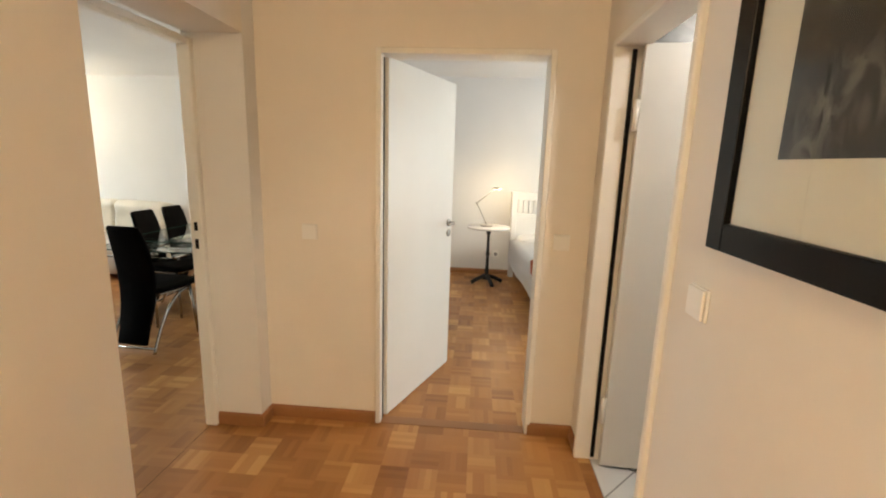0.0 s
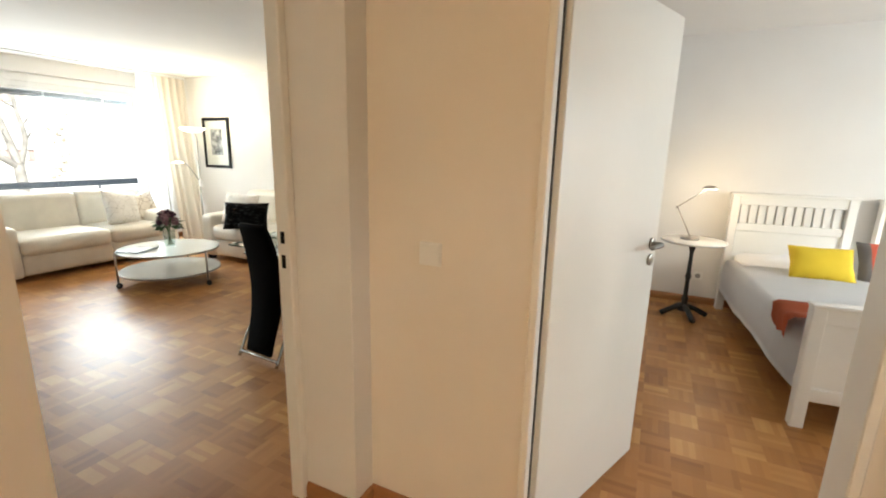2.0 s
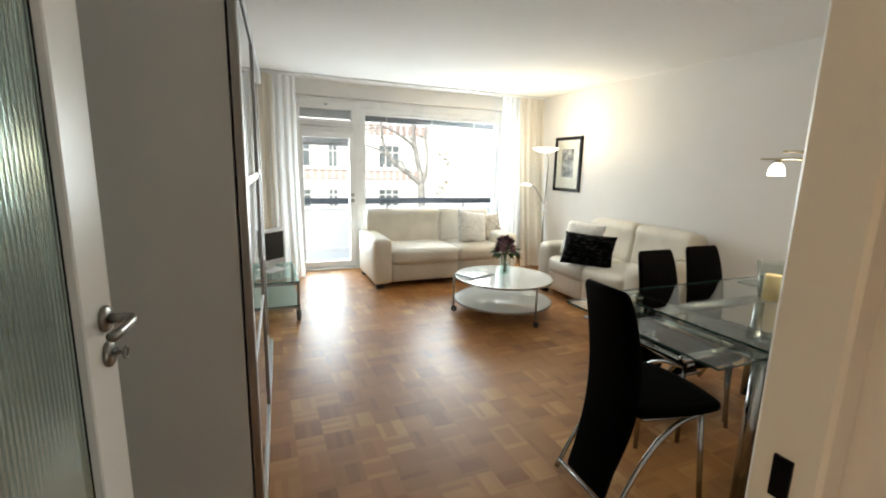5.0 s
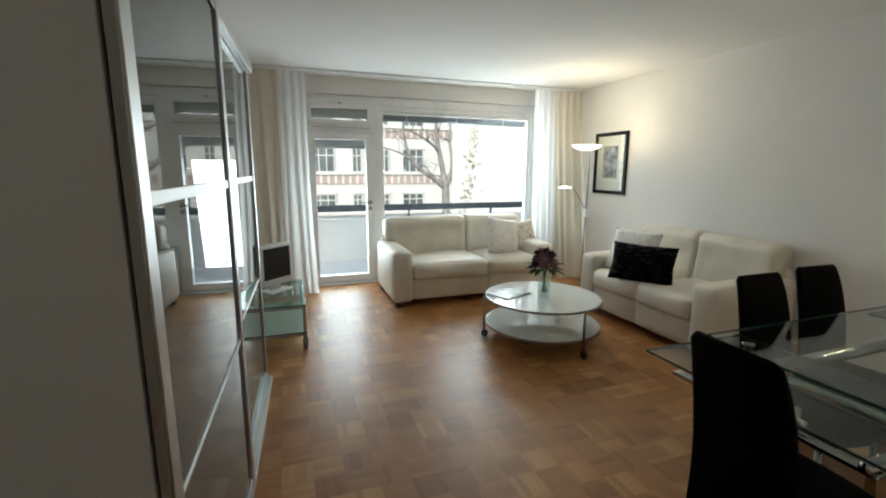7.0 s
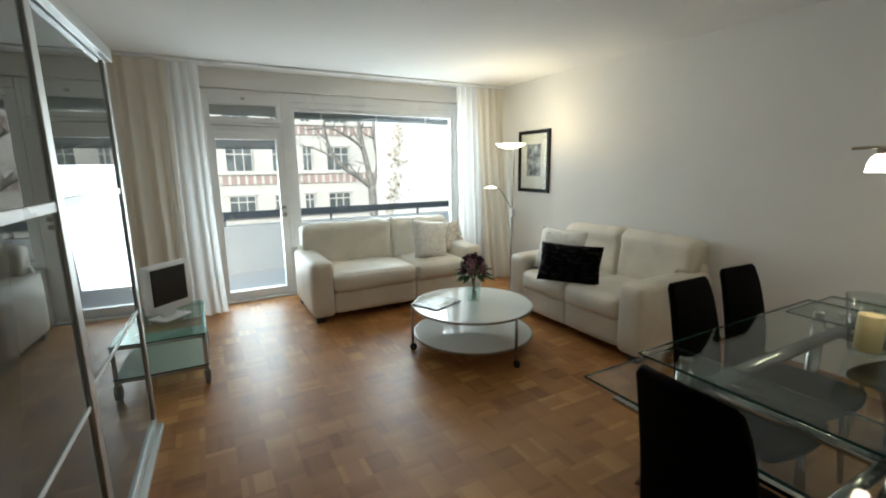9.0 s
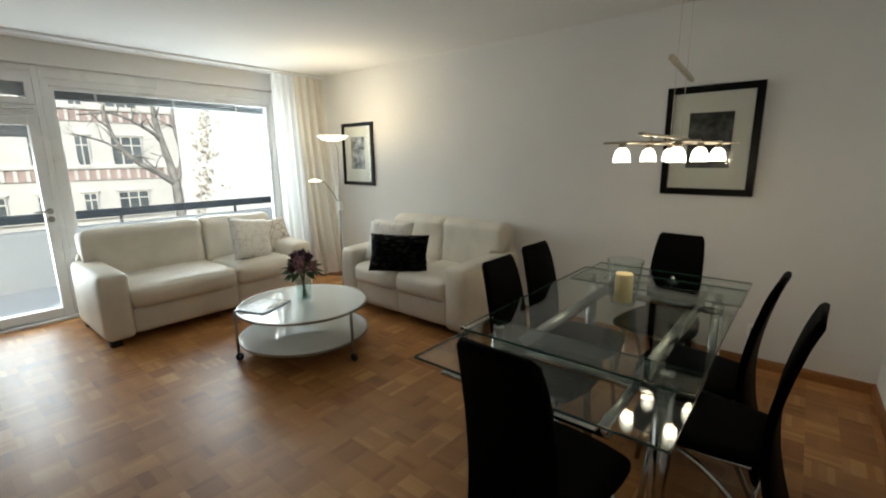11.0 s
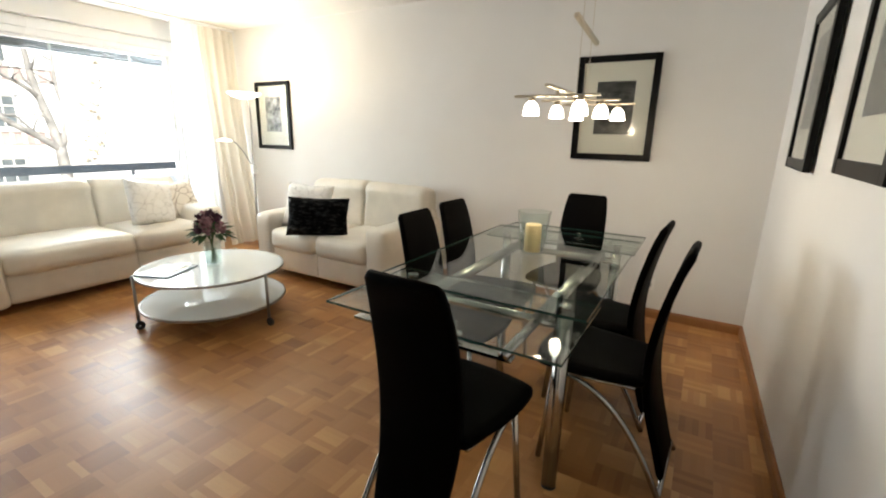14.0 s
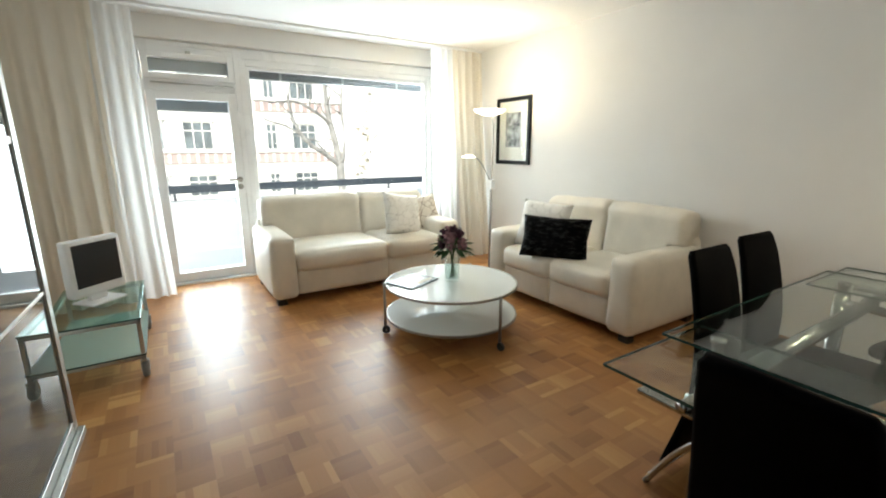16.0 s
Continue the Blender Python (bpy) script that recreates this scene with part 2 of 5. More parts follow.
M = dict(
    socket=surface("white_socket_plastic", (0.86, 0.86, 0.85), 0.3, vary=0.01, relief=0.0),
    hall_wall=surface("warm_white_wall_paint", (0.80, 0.755, 0.69), 0.85, vary=0.015, grain=160, relief=0.10),
    wall=surface("white_wall_paint", (0.785, 0.775, 0.76), 0.85, vary=0.015, grain=160, relief=0.10),
    ceiling=surface("white_ceiling_paint", (0.78, 0.775, 0.765), 0.9, vary=0.012, grain=140, relief=0.10),
    door=surface("white_lacquered_door", (0.80, 0.80, 0.77), 0.33, vary=0.015, grain=25, relief=0.03),
    frame=surface("cream_steel_frame_paint", (0.84, 0.825, 0.785), 0.35, vary=0.02, grain=40, relief=0.04),
    pvc=surface("white_window_frame", (0.85, 0.86, 0.87), 0.3, vary=0.01, grain=40, relief=0.02),
    board=surface("oak_skirting", (0.33, 0.15, 0.055), 0.38, vary=0.12, grain=50, relief=0.08),
    black=surface("black_frame_lacquer", (0.005, 0.0045, 0.0045), 0.35, vary=0.1, grain=80, relief=0.05, spec=0.12),
    plastic=surface("white_switch_plastic", (0.84, 0.84, 0.82), 0.4, vary=0.02, relief=0.02),
    mat_board=surface("cream_mount_board", (0.78, 0.75, 0.66), 0.9, vary=0.02, grain=200, relief=0.05),
    steel=surface("brushed_steel", (0.36, 0.345, 0.32), 0.38, 1.0, vary=0.05, grain=90, relief=0.04),
    champagne=surface("champagne_metal", (0.62, 0.55, 0.44), 0.34, 1.0, vary=0.04, grain=90, relief=0.03),
    chrome=surface("polished_chrome", (0.48, 0.48, 0.47), 0.22, 1.0, vary=0.03, grain=30, relief=0.0),
    alu=surface("satin_aluminium", (0.50, 0.50, 0.49), 0.38, 1.0, vary=0.04, grain=60, relief=0.03),
    leather=surface("cream_leather", (0.79, 0.735, 0.635), 0.44, vary=0.045, grain=120, relief=0.22, blotch=4, distance=0.0015),
    black_leather=surface("black_leather", (0.0022, 0.002, 0.002), 0.55, vary=0.12, grain=240, relief=0.12, blotch=5, distance=0.0006, spec=0.022),
    foot=surface("dark_wood_foot", (0.03, 0.022, 0.018), 0.5, vary=0.1),
    rubber=surface("grey_rubber", (0.20, 0.20, 0.20), 0.6, vary=0.08),
    tyre=surface("dark_rubber", (0.03, 0.03, 0.03), 0.6, vary=0.08),
    curtain=cloth_sheer("ivory_curtain_cloth", (0.80, 0.74, 0.64), 0.48),
    sheer=cloth_sheer("white_sheer_curtain_cloth", (0.90, 0.90, 0.89), 0.58, 0.15),
    lacquer=mirror_glass("grey_lacquered_glass", (0.078, 0.09, 0.082)),
    side=surface("white_laminate", (0.64, 0.615, 0.58), 0.45, vary=0.02, grain=90, relief=0.04),
    white_glass=surface("white_back_painted_glass", (0.82, 0.86, 0.85), 0.05, vary=0.01, relief=0.0, coat=0.5),
    table_glass=clear_sheet("clear_table_glass", (0.90, 0.935, 0.92)),
    edge_glass=surface("green_glass_edge", (0.018, 0.05, 0.043), 0.15, vary=0.1, relief=0.0),
    shelf_glass=clear_sheet("sea_green_shelf_glass", (0.74, 0.89, 0.86)),
    frosted=cloth_sheer("frosted_sea_green_glass", (0.60, 0.74, 0.70), 0.45, 0.38),
    pane=clear_sheet("window_pane_glass", (0.97, 0.98, 0.98), 0.03),
    vase=clear_sheet("thin_clear_vase_glass", (0.93, 0.96, 0.95)),
    ribbed=ribbed_mat(),
    candle=surface("ivory_candle_wax", (0.80, 0.64, 0.36), 0.55, vary=0.05, relief=0.03),
    shade=glow("opal_glass_shade_lit", (1.0, 0.90, 0.75), 4.0),
    bowl=glow("opal_glass_bowl_lit", (1.0, 0.86, 0.64), 2.4),
    tv=surface("pale_grey_tv_casing", (0.72, 0.73, 0.74), 0.4, vary=0.02, relief=0.02),
    screen=surface("dark_screen_glass", (0.022, 0.026, 0.03), 0.18, vary=0.02, relief=0.0),
    cover=surface("white_bed_linen", (0.87, 0.87, 0.88), 0.9, vary=0.02, grain=200, relief=0.25),
    bed=surface("white_painted_pine", (0.80, 0.79, 0.76), 0.45, vary=0.02, grain=40, relief=0.05),
    yellow=surface("yellow_cushion_cloth", (0.78, 0.56, 0.035), 0.85, vary=0.06, grain=300, relief=0.3),
    orange=surface("burnt_orange_throw", (0.50, 0.115, 0.045), 0.9, vary=0.08, grain=200, relief=0.35),
    grey_cloth=surface("grey_cushion_cloth", (0.20, 0.19, 0.19), 0.9, vary=0.06, grain=300, relief=0.3),
    iron=surface("black_cast_iron", (0.005, 0.005, 0.005), 0.5, vary=0.1, grain=90, relief=0.15),
    marble=surface("white_marble_top", (0.80, 0.79, 0.77), 0.2, vary=0.04, grain=14, relief=0.0),
    pillow_light=pattern_mat("white_cushion_with_grey_line_drawing", (0.86, 0.845, 0.81), (0.50, 0.48, 0.45), 13.0, 0.020),
    pillow_brown=pattern_mat("beige_cushion_with_brown_leaf_drawing", (0.78, 0.73, 0.65), (0.30, 0.23, 0.17), 11.0, 0.035),
    pillow_black=velvet_mat(),
    tile=surface("white_bath_tile", (0.78, 0.79, 0.80), 0.15, vary=0.02, relief=0.0),
    # tile joints, and the grey for shaded recesses in white plastic
    grout_shade=surface("grey_grout_and_recess_shade", (0.34, 0.34, 0.35), 0.9, vary=0.05),
    stone=surface("grey_marbled_wall_tile", (0.24, 0.24, 0.24), 0.25, vary=0.35, grain=12, relief=0.0, blotch=5),
    parquet=parquet_mat(),
    under=surface("dark_floor_underlay", (0.05, 0.028, 0.014), 0.9, vary=0.05),
    render=surface("white_gable_render", (0.82, 0.81, 0.80), 0.9, vary=0.06, grain=30, relief=0.1, blotch=0.4),
    brick=surface("pale_red_facade_brick", (0.46, 0.35, 0.33), 0.9, vary=0.1, grain=20, relief=0.1, blotch=0.6),
    stucco=surface("white_facade_stucco", (0.66, 0.65, 0.635), 0.9, vary=0.04, grain=20, relief=0.1, blotch=0.5),
    dark_glass=surface("street_window_glass", (0.15, 0.175, 0.19), 0.15, vary=0.2, relief=0.0, blotch=0.8),
    bark=surface("plane_tree_bark", (0.27, 0.265, 0.26), 0.9, vary=0.2, grain=14, relief=0.6, blotch=3, distance=0.02),
    asphalt=surface("street_asphalt", (0.05, 0.05, 0.052), 0.9, vary=0.15, grain=30),
    rail=surface("blue_grey_rail_paint", (0.075, 0.09, 0.11), 0.45, vary=0.06),
    concrete=surface("white_painted_parapet", (0.88, 0.88, 0.88), 0.85, vary=0.04, grain=40, relief=0.15),
    slate=surface("roof_tiles", (0.10, 0.06, 0.05), 0.8, vary=0.15, grain=6),
    leaf=surface("dark_green_leaf", (0.05, 0.125, 0.035), 0.5, vary=0.2, grain=40),
    stem=surface("green_stem", (0.07, 0.13, 0.04), 0.55, vary=0.15),
    petal=surface("purple_petal", (0.085, 0.028, 0.06), 0.7, vary=0.3, blotch=30),
    petal_pale=surface("dusky_pink_petal", (0.34, 0.17, 0.20), 0.7, vary=0.25, blotch=30),
    paper_pale=surface("silver_magazine_picture", (0.60, 0.63, 0.65), 0.25, vary=0.22, grain=16, relief=0.0, blotch=11),
    paper=surface("magazine_cover", (0.33, 0.40, 0.46), 0.3, vary=0.25, grain=18, relief=0.0, blotch=14),
    panel_grey=surface("pale_grey_panel", (0.50, 0.53, 0.55), 0.5, vary=0.04),
    ivy=surface("dry_brown_ivy", (0.60, 0.53, 0.42), 0.9, vary=0.3, blotch=8),
    blind=surface("grey_blind_slat", (0.22, 0.24, 0.26), 0.5, vary=0.08),
    water=clear_sheet("vase_water", (0.90, 0.95, 0.93)),
)
def stripe_mat():
    m, nt, p = tree("striped_cushion_cloth")
    tc = nt.nodes.new("ShaderNodeTexCoord")
    sep = nt.nodes.new("ShaderNodeSeparateXYZ")
    nt.links.new(tc.outputs["Object"], sep.inputs[0])
    cr = nt.nodes.new("ShaderNodeValToRGB")
    cr.color_ramp.interpolation = "CONSTANT"
    e = cr.color_ramp.elements
    e[0].position, e[0].color = 0.0, (0.16, 0.15, 0.15, 1)
    e[1].position, e[1].color = 0.88, (0.10, 0.10, 0.11, 1)
    for pos, col in ((0.15, (0.5, 0.10, 0.06, 1)), (0.27, (0.16, 0.28, 0.36, 1)), (0.38, (0.72, 0.30, 0.03, 1)), (0.52, (0.62, 0.55, 0.45, 1)), (0.64, (0.6, 0.22, 0.04, 1)), (0.77, (0.18, 0.17, 0.17, 1))):
        e.new(pos).color = col
    nt.links.new(ramp(nt, sep.outputs[0], -0.25, 0.25), cr.inputs["Fac"])
    nt.links.new(cr.outputs["Color"], p.inputs["Base Color"])
    p.inputs["Roughness"].default_value = 0.9
    bump(nt, p, noise_at(nt, 300.0, 3), 0.3, 0.001)
    return m


M["stripe"] = stripe_mat()
def wisp_mat():
    """A dark print with pale twisting streaks, like bark or smoke."""
    m, nt, p = tree("dark_photo_print_with_pale_wisps")
    tc = nt.nodes.new("ShaderNodeTexCoord")
    mp = nt.nodes.new("ShaderNodeMapping")
    mp.inputs["Scale"].default_value = (1.0, 1.0, 0.45)
    nt.links.new(tc.outputs["Object"], mp.inputs["Vector"])
    n = node(nt, "ShaderNodeTexNoise", Scale=13.0, Detail=7.0, Roughness=0.62, Distortion=1.6)
    nt.links.new(mp.outputs["Vector"], n.inputs["Vector"])
    c = mix(nt, ramp(nt, n.outputs["Fac"], 0.47, 0.72), (0.010, 0.008, 0.006), (0.46, 0.42, 0.35))
    c = mix(nt, ramp(nt, noise_at(nt, 3.2, 2), 0.42, 0.62), (0.014, 0.010, 0.007), c)
    nt.links.new(c, p.inputs["Base Color"])
    p.inputs["Roughness"].default_value = 0.4
    return m


photo_1 = photo_mat("grey_photo_print_swirl", (0.015, 0.015, 0.015), (0.60, 0.58, 0.54), 17.0, 0.30)
photo_4 = wisp_mat()
photo_2 = photo_mat("dark_photo_print", (0.015, 0.015, 0.015), (0.16, 0.16, 0.15), 14.0)
photo_3 = photo_mat("mid_grey_photo_print", (0.07, 0.07, 0.065), (0.24, 0.23, 0.22), 9.0)


# ---------------------------------------------------------------- mesh helpers
def finish(bm, name, material, smooth=False):
    me = bpy.data.meshes.new(name)
    bmesh.ops.recalc_face_normals(bm, faces=bm.faces[:])
    bm.to_mesh(me)
    bm.free()
    me.materials.append(material)
    if smooth:
        for poly in me.polygons:
            poly.use_smooth = True
    return me


def thing(name, bm, material, label="", category="", kind="", group="", m=None, smooth=False):
    ob = new(name, finish(bm, name, material, smooth) if bm else None)
    if m is not None:
        ob.matrix_world = m
    return tagged(ob, label, category, group, kind)


def part(name, bm, material, parent, label="", smooth=False):
    ob = new(name, finish(bm, name, material, smooth))
    ob.parent = parent
    return tagged(ob, label)


def add_box(bm, lo, hi, bevel=0.0, segments=2):
    size = [hi[i] - lo[i] for i in range(3)]
    mid = [(hi[i] + lo[i]) / 2 for i in range(3)]
    r = bmesh.ops.create_cube(bm, size=1.0, matrix=Matrix.Translation(mid) @ Matrix.Diagonal((*size, 1)))
    if bevel:
        edges = list({e for v in r["verts"] for e in v.link_edges})
        bmesh.ops.bevel(bm, geom=edges, offset=bevel, segments=segments, profile=0.5, affect="EDGES")


def box(lo, hi, bevel=0.0, segments=2):
    bm = bmesh.new()
    add_box(bm, lo, hi, bevel, segments)
    return bm


def boxes(*pairs, bevel=0.0, segments=2):
    bm = bmesh.new()
    for lo, hi in pairs:
        add_box(bm, lo, hi, bevel, segments)
    return bm


def add_tube(bm, points, radius, sides=10, radii=None):
    """A round bar along points, closed at both ends."""
    pts = [Vector(p) for p in points]
    rings = []
    for i, p in enumerate(pts):
        d = (pts[min(i + 1, len(pts) - 1)] - pts[max(i - 1, 0)]).normalized()
        side = d.cross(Vector((0, 0, 1)) if abs(d.z) < 0.9 else Vector((1, 0, 0))).normalized()
        up = side.cross(d)
        r = radii[i] if radii else radius
        rings.append([bm.verts.new(p + r * (math.cos(a) * side + math.sin(a) * up)) for a in (2 * math.pi * k / sides for k in range(sides))])
    for a, b in zip(rings, rings[1:]):
        for k in range(sides):
            bm.faces.new((a[k], a[(k + 1) % sides], b[(k + 1) % sides], b[k]))
    bm.faces.new(rings[0])
    bm.faces.new(rings[-1])


def tube(points, radius, sides=10, radii=None):
    bm = bmesh.new()
    add_tube(bm, points, radius, sides, radii)
    return bm


def lathe(profile, sides=40, centre=(0, 0, 0), bm=None, closed=False):
    """Turn (radius, height) points round the upright axis."""
    bm = bm or bmesh.new()
    rings = []
    for r, z in profile:
        if r < 1e-5:
            rings.append([bm.verts.new((centre[0], centre[1], centre[2] + z))])
        else:
            rings.append([bm.verts.new((centre[0] + r * math.cos(a), centre[1] + r * math.sin(a), centre[2] + z)) for a in (2 * math.pi * k / sides for k in range(sides))])
    pairs = list(zip(rings, rings[1:])) + ([(rings[-1], rings[0])] if closed else [])
    for a, b in pairs:
        for k in range(sides):
            j = (k + 1) % sides
            if len(a) == 1:
                bm.faces.new((a[0], b[j], b[k]))
            elif len(b) == 1:
                bm.faces.new((a[k], a[j], b[0]))
            else:
                bm.faces.new((a[k], a[j], b[j], b[k]))
    return bm


def arc(points, steps):
    """A smooth curve through points (Catmull-Rom)."""
    pts = [Vector(p) for p in points]
    pts = [2 * pts[0] - pts[1]] + pts + [2 * pts[-1] - pts[-2]]
    out = []
    for i in range(1, len(pts) - 2):
        p0, p1, p2, p3 = pts[i - 1:i + 3]
        for s in range(steps):
            t = s / steps
            out.append(0.5 * ((2 * p1) + (p2 - p0) * t + (2 * p0 - 5 * p1 + 4 * p2 - p3) * t * t + (3 * p1 - p0 - 3 * p2 + p3) * t ** 3))
    out.append(pts[-2])
    return out


def soft_box(lo, hi, radius, puff=0.0, cuts=6, wrinkle=0.0, seed=0.0):
    """An upholstered block: rounded edges, faces that bulge, slight creases."""
    bm = bmesh.new()
    size = Vector([hi[i] - lo[i] for i in range(3)])
    mid = Vector([(hi[i] + lo[i]) / 2 for i in range(3)])
    bmesh.ops.create_cube(bm, size=2.0)
    bmesh.ops.subdivide_edges(bm, edges=bm.edges[:], cuts=cuts, use_grid_fill=True)
    half = size / 2
    for v in bm.verts:
        u = Vector(v.co)
        c = Vector([math.copysign(min(abs(math.sin(u[i] * math.pi / 2)) ** 0.8, 1.0), u[i]) for i in range(3)])
        p = Vector([c[i] * half[i] for i in range(3)])
        core = Vector([max(-half[i] + radius, min(half[i] - radius, p[i])) for i in range(3)])
        d = p - core
        if d.length > radius:
            p = core + d.normalized() * radius
        for i in range(3):
            if abs(u[i]) > 0.99:
                j, k = (i + 1) % 3, (i + 2) % 3
                p[i] += math.copysign(puff * max(0, 1 - c[j] ** 2) * max(0, 1 - c[k] ** 2), u[i])
        if wrinkle:
            n = noise.noise_vector((p + Vector((seed, seed * 2, 0))) * 9.0)
            p += n * wrinkle
        v.co = mid + p
    return bm


def wall(name, lo, hi, material, label, holes=()):
    """A wall slab with openings through it. Each hole: (axis along, from, to, bottom, top)."""
    ax = 0 if (hi[0] - lo[0]) > (hi[1] - lo[1]) else 1
    spans = sorted(holes)
    bm = bmesh.new()
    cursor = lo[ax]

    def slab(a, b, z0, z1):
        if b - a > 1e-4 and z1 - z0 > 1e-4:
            l, h = list(lo), list(hi)
            l[ax], h[ax], l[2], h[2] = a, b, z0, z1
            add_box(bm, l, h)
    for a, b, z0, z1 in spans:
        slab(cursor, a, lo[2], hi[2])
        slab(a, b, lo[2], z0)
        slab(a, b, z1, hi[2])
        cursor = b
    slab(cursor, hi[ax], lo[2], hi[2])
    return thing(name, bm, material, label, "wall", "structure")


# ---------------------------------------------------------------- structure
TOP = 2.425
BACK = 7.995
EAST = -1.985


def east_x(y):
    """The living room's side wall runs 1.3 degrees off the grid."""
    return EAST - 0.0225 * (y - 4.582)


wall("wall_living_north", (-8.0, BACK, 0), (east_x(BACK) + 0.05, BACK + 0.2, TOP), M["wall"], "plain white painted wall behind sofa and table")
east_wall = wall("wall_living_east", (EAST, 4.582, 0), (-1.702, BACK + 0.2, TOP), M["wall"], "plain white painted wall hung with framed photos")
for v in east_wall.data.vertices:
    if v.co.x < -1.9:
        v.co.x = east_x(v.co.y)
wall("wall_living_south", (-8.0, 3.22, 0), (EAST, 3.40, TOP), M["wall"], "plain white painted wall behind the wardrobe")
wall("wall_living_window", (-7.95, 3.40, 0), (-7.65, BACK, TOP), M["wall"], "white outer wall with window and balcony door",
     [(4.50, 5.34, 0.02, 2.24), (5.34, 7.50, 0.54, 2.24)])
wall("wall_hall_west", (EAST, -0.4, 0), (-1.702, 4.582, TOP), M["hall_wall"], "cream painted hall wall with opening to living room",
     [(3.70, 4.582, 0.0, 2.03)])
wall("wall_hall_north", (-1.702, 4.695, 0), (3.2, 4.82, TOP), M["hall_wall"], "cream painted hall wall with bedroom door",
     [(-1.09, -0.225, 0.0, 2.0)])
wall("wall_hall_east", (0.0, -0.4, 0), (0.12, 4.695, TOP), M["hall_wall"], "cream painted hall wall with bathroom door",
     [(3.73, 4.54, 0.0, 2.0)])
wall("wall_hall_south", (EAST, -0.55, 0), (0.12, -0.4, TOP), M["hall_wall"], "plain cream painted end wall of hall")
wall("wall_bedroom_north", (-1.702, 8.30, 0), (3.2, 8.45, TOP + 0.1), M["wall"], "plain white painted bedroom wall")
wall("wall_bedroom_east", (3.0, 4.82, 0), (3.2, 8.30, TOP + 0.1), M["wall"], "plain white bedroom wall with window",
     [(5.8, 7.4, 0.85, 2.2)])
wall("wall_bath_east", (1.9, 2.6, 0), (2.0, 4.695, TOP), M["stone"], "grey marbled tile bathroom wall")
wall("wall_bath_south", (0.12, 2.5, 0), (2.0, 2.6, TOP), M["stone"], "grey marbled tile bathroom wall")
wall("wall_bath_north", (0.12, 4.66, 0), (1.9, 4.693, TOP), M["stone"], "grey marbled tile bathroom wall")
thing("ceiling_living", box((-8.0, 3.2, TOP), (EAST - 0.001, BACK + 0.2, TOP + 0.2)), M["ceiling"], "plain white painted ceiling", "ceiling", "structure")
thing("ceiling_hall", box((EAST + 0.002, -0.55, TOP + 0.002), (0.12, 4.80, TOP + 0.2)), M["ceiling"], "plain white painted hall ceiling", "ceiling", "structure")
thing("ceiling_bedroom", box((-1.702, 4.81, TOP + 0.1), (3.2, 8.45, TOP + 0.3)), M["ceiling"], "plain white painted bedroom ceiling", "ceiling", "structure")
thing("ceiling_bath", box((0.12, 2.5, TOP + 0.004), (2.0, 4.695, TOP + 0.2)), M["ceiling"], "plain white painted bathroom ceiling", "ceiling", "structure")

# ---- floors
B = 0.14


def strip_block(flip):
    """One parquet block of five separate strips with fine chamfers, its top at z 0."""
    w, c, d = B / 5, 0.00015, 0.0002
    verts, faces = [], []
    for i in range(5):
        x0, x1, n = i * w, (i + 1) * w, len(verts)
        ring = [(x0, 0.0, -d), (x1, 0.0, -d), (x1, B, -d), (x0, B, -d), (x0 + c, c, 0.0), (x1 - c, c, 0.0), (x1 - c, B - c, 0.0), (x0 + c, B - c, 0.0)]
        verts += [(y, x, z) for x, y, z in ring] if flip else ring
        f = [(n + 4, n + 5, n + 6, n + 7)] + [(n + k, n + (k + 1) % 4, n + 4 + (k + 1) % 4, n + 4 + k) for k in range(4)]
        faces += [q[::-1] for q in f] if flip else f
    return verts, faces


def floor_base(name, lo, hi, label):
    return thing(name, box((lo[0], lo[1], -0.12), (hi[0], hi[1], -0.0021)), M["under"], label, "floor", "structure")


BLOCKS = (strip_block(False), strip_block(True))


def lay_parquet(floor, x0, y0, x1, y1, keep=lambda x, y: False):
    """Blocks over a rectangle, trimmed to it; those that keep() picks become parts, the rest one mesh."""
    verts, faces, single = [], [], []
    i0, j0 = math.floor(x0 / B), math.floor(y0 / B)
    for i in range(i0, math.ceil(x1 / B)):
        for j in range(j0, math.ceil(y1 / B)):
            x, y = i * B, j * B
            inside = x >= x0 and y >= y0 and x + B <= x1 and y + B <= y1
            if inside and keep(x, y):
                single.append((x, y, (i + j) % 2))
                continue
            v, f = BLOCKS[(i + j) % 2]
            n = len(verts)
            verts += [(min(max(px + x, x0), x1), min(max(py + y, y0), y1), pz) for px, py, pz in v]
            faces += [tuple(n + k for k in q) for q in f]
    me = bpy.data.meshes.new("parquet")
    me.from_pydata(verts, [], faces)
    me.materials.append(M["parquet"])
    ob = new("parquet", me)
    ob.parent = floor
    tagged(ob, "brown oak mosaic parquet", kind="stuff")
    return single


floor_living = floor_base("floor_living", (-7.95, 3.22), (EAST, BACK + 0.1), "glossy oak mosaic parquet floor in basket weave")
floor_hall = floor_base("floor_hall", (EAST, -0.5), (0.06, 4.76), "glossy oak mosaic parquet hall floor")
floor_bedroom = floor_base("floor_bedroom", (-1.9, 4.76), (3.1, 8.4), "glossy oak mosaic parquet bedroom floor")
floor_bath = thing("floor_bath", box((0.06, 2.5, -0.12), (2.0, 4.7, -0.006)), M["grout_shade"], "white diagonal bathroom tiles with grey joints", "floor", "structure")
thing("threshold", box((-1.058, 4.69, -0.004), (-0.254, 4.76, 0.003), 0.002), M["board"], "worn oak door threshold strip", "threshold", "structure")


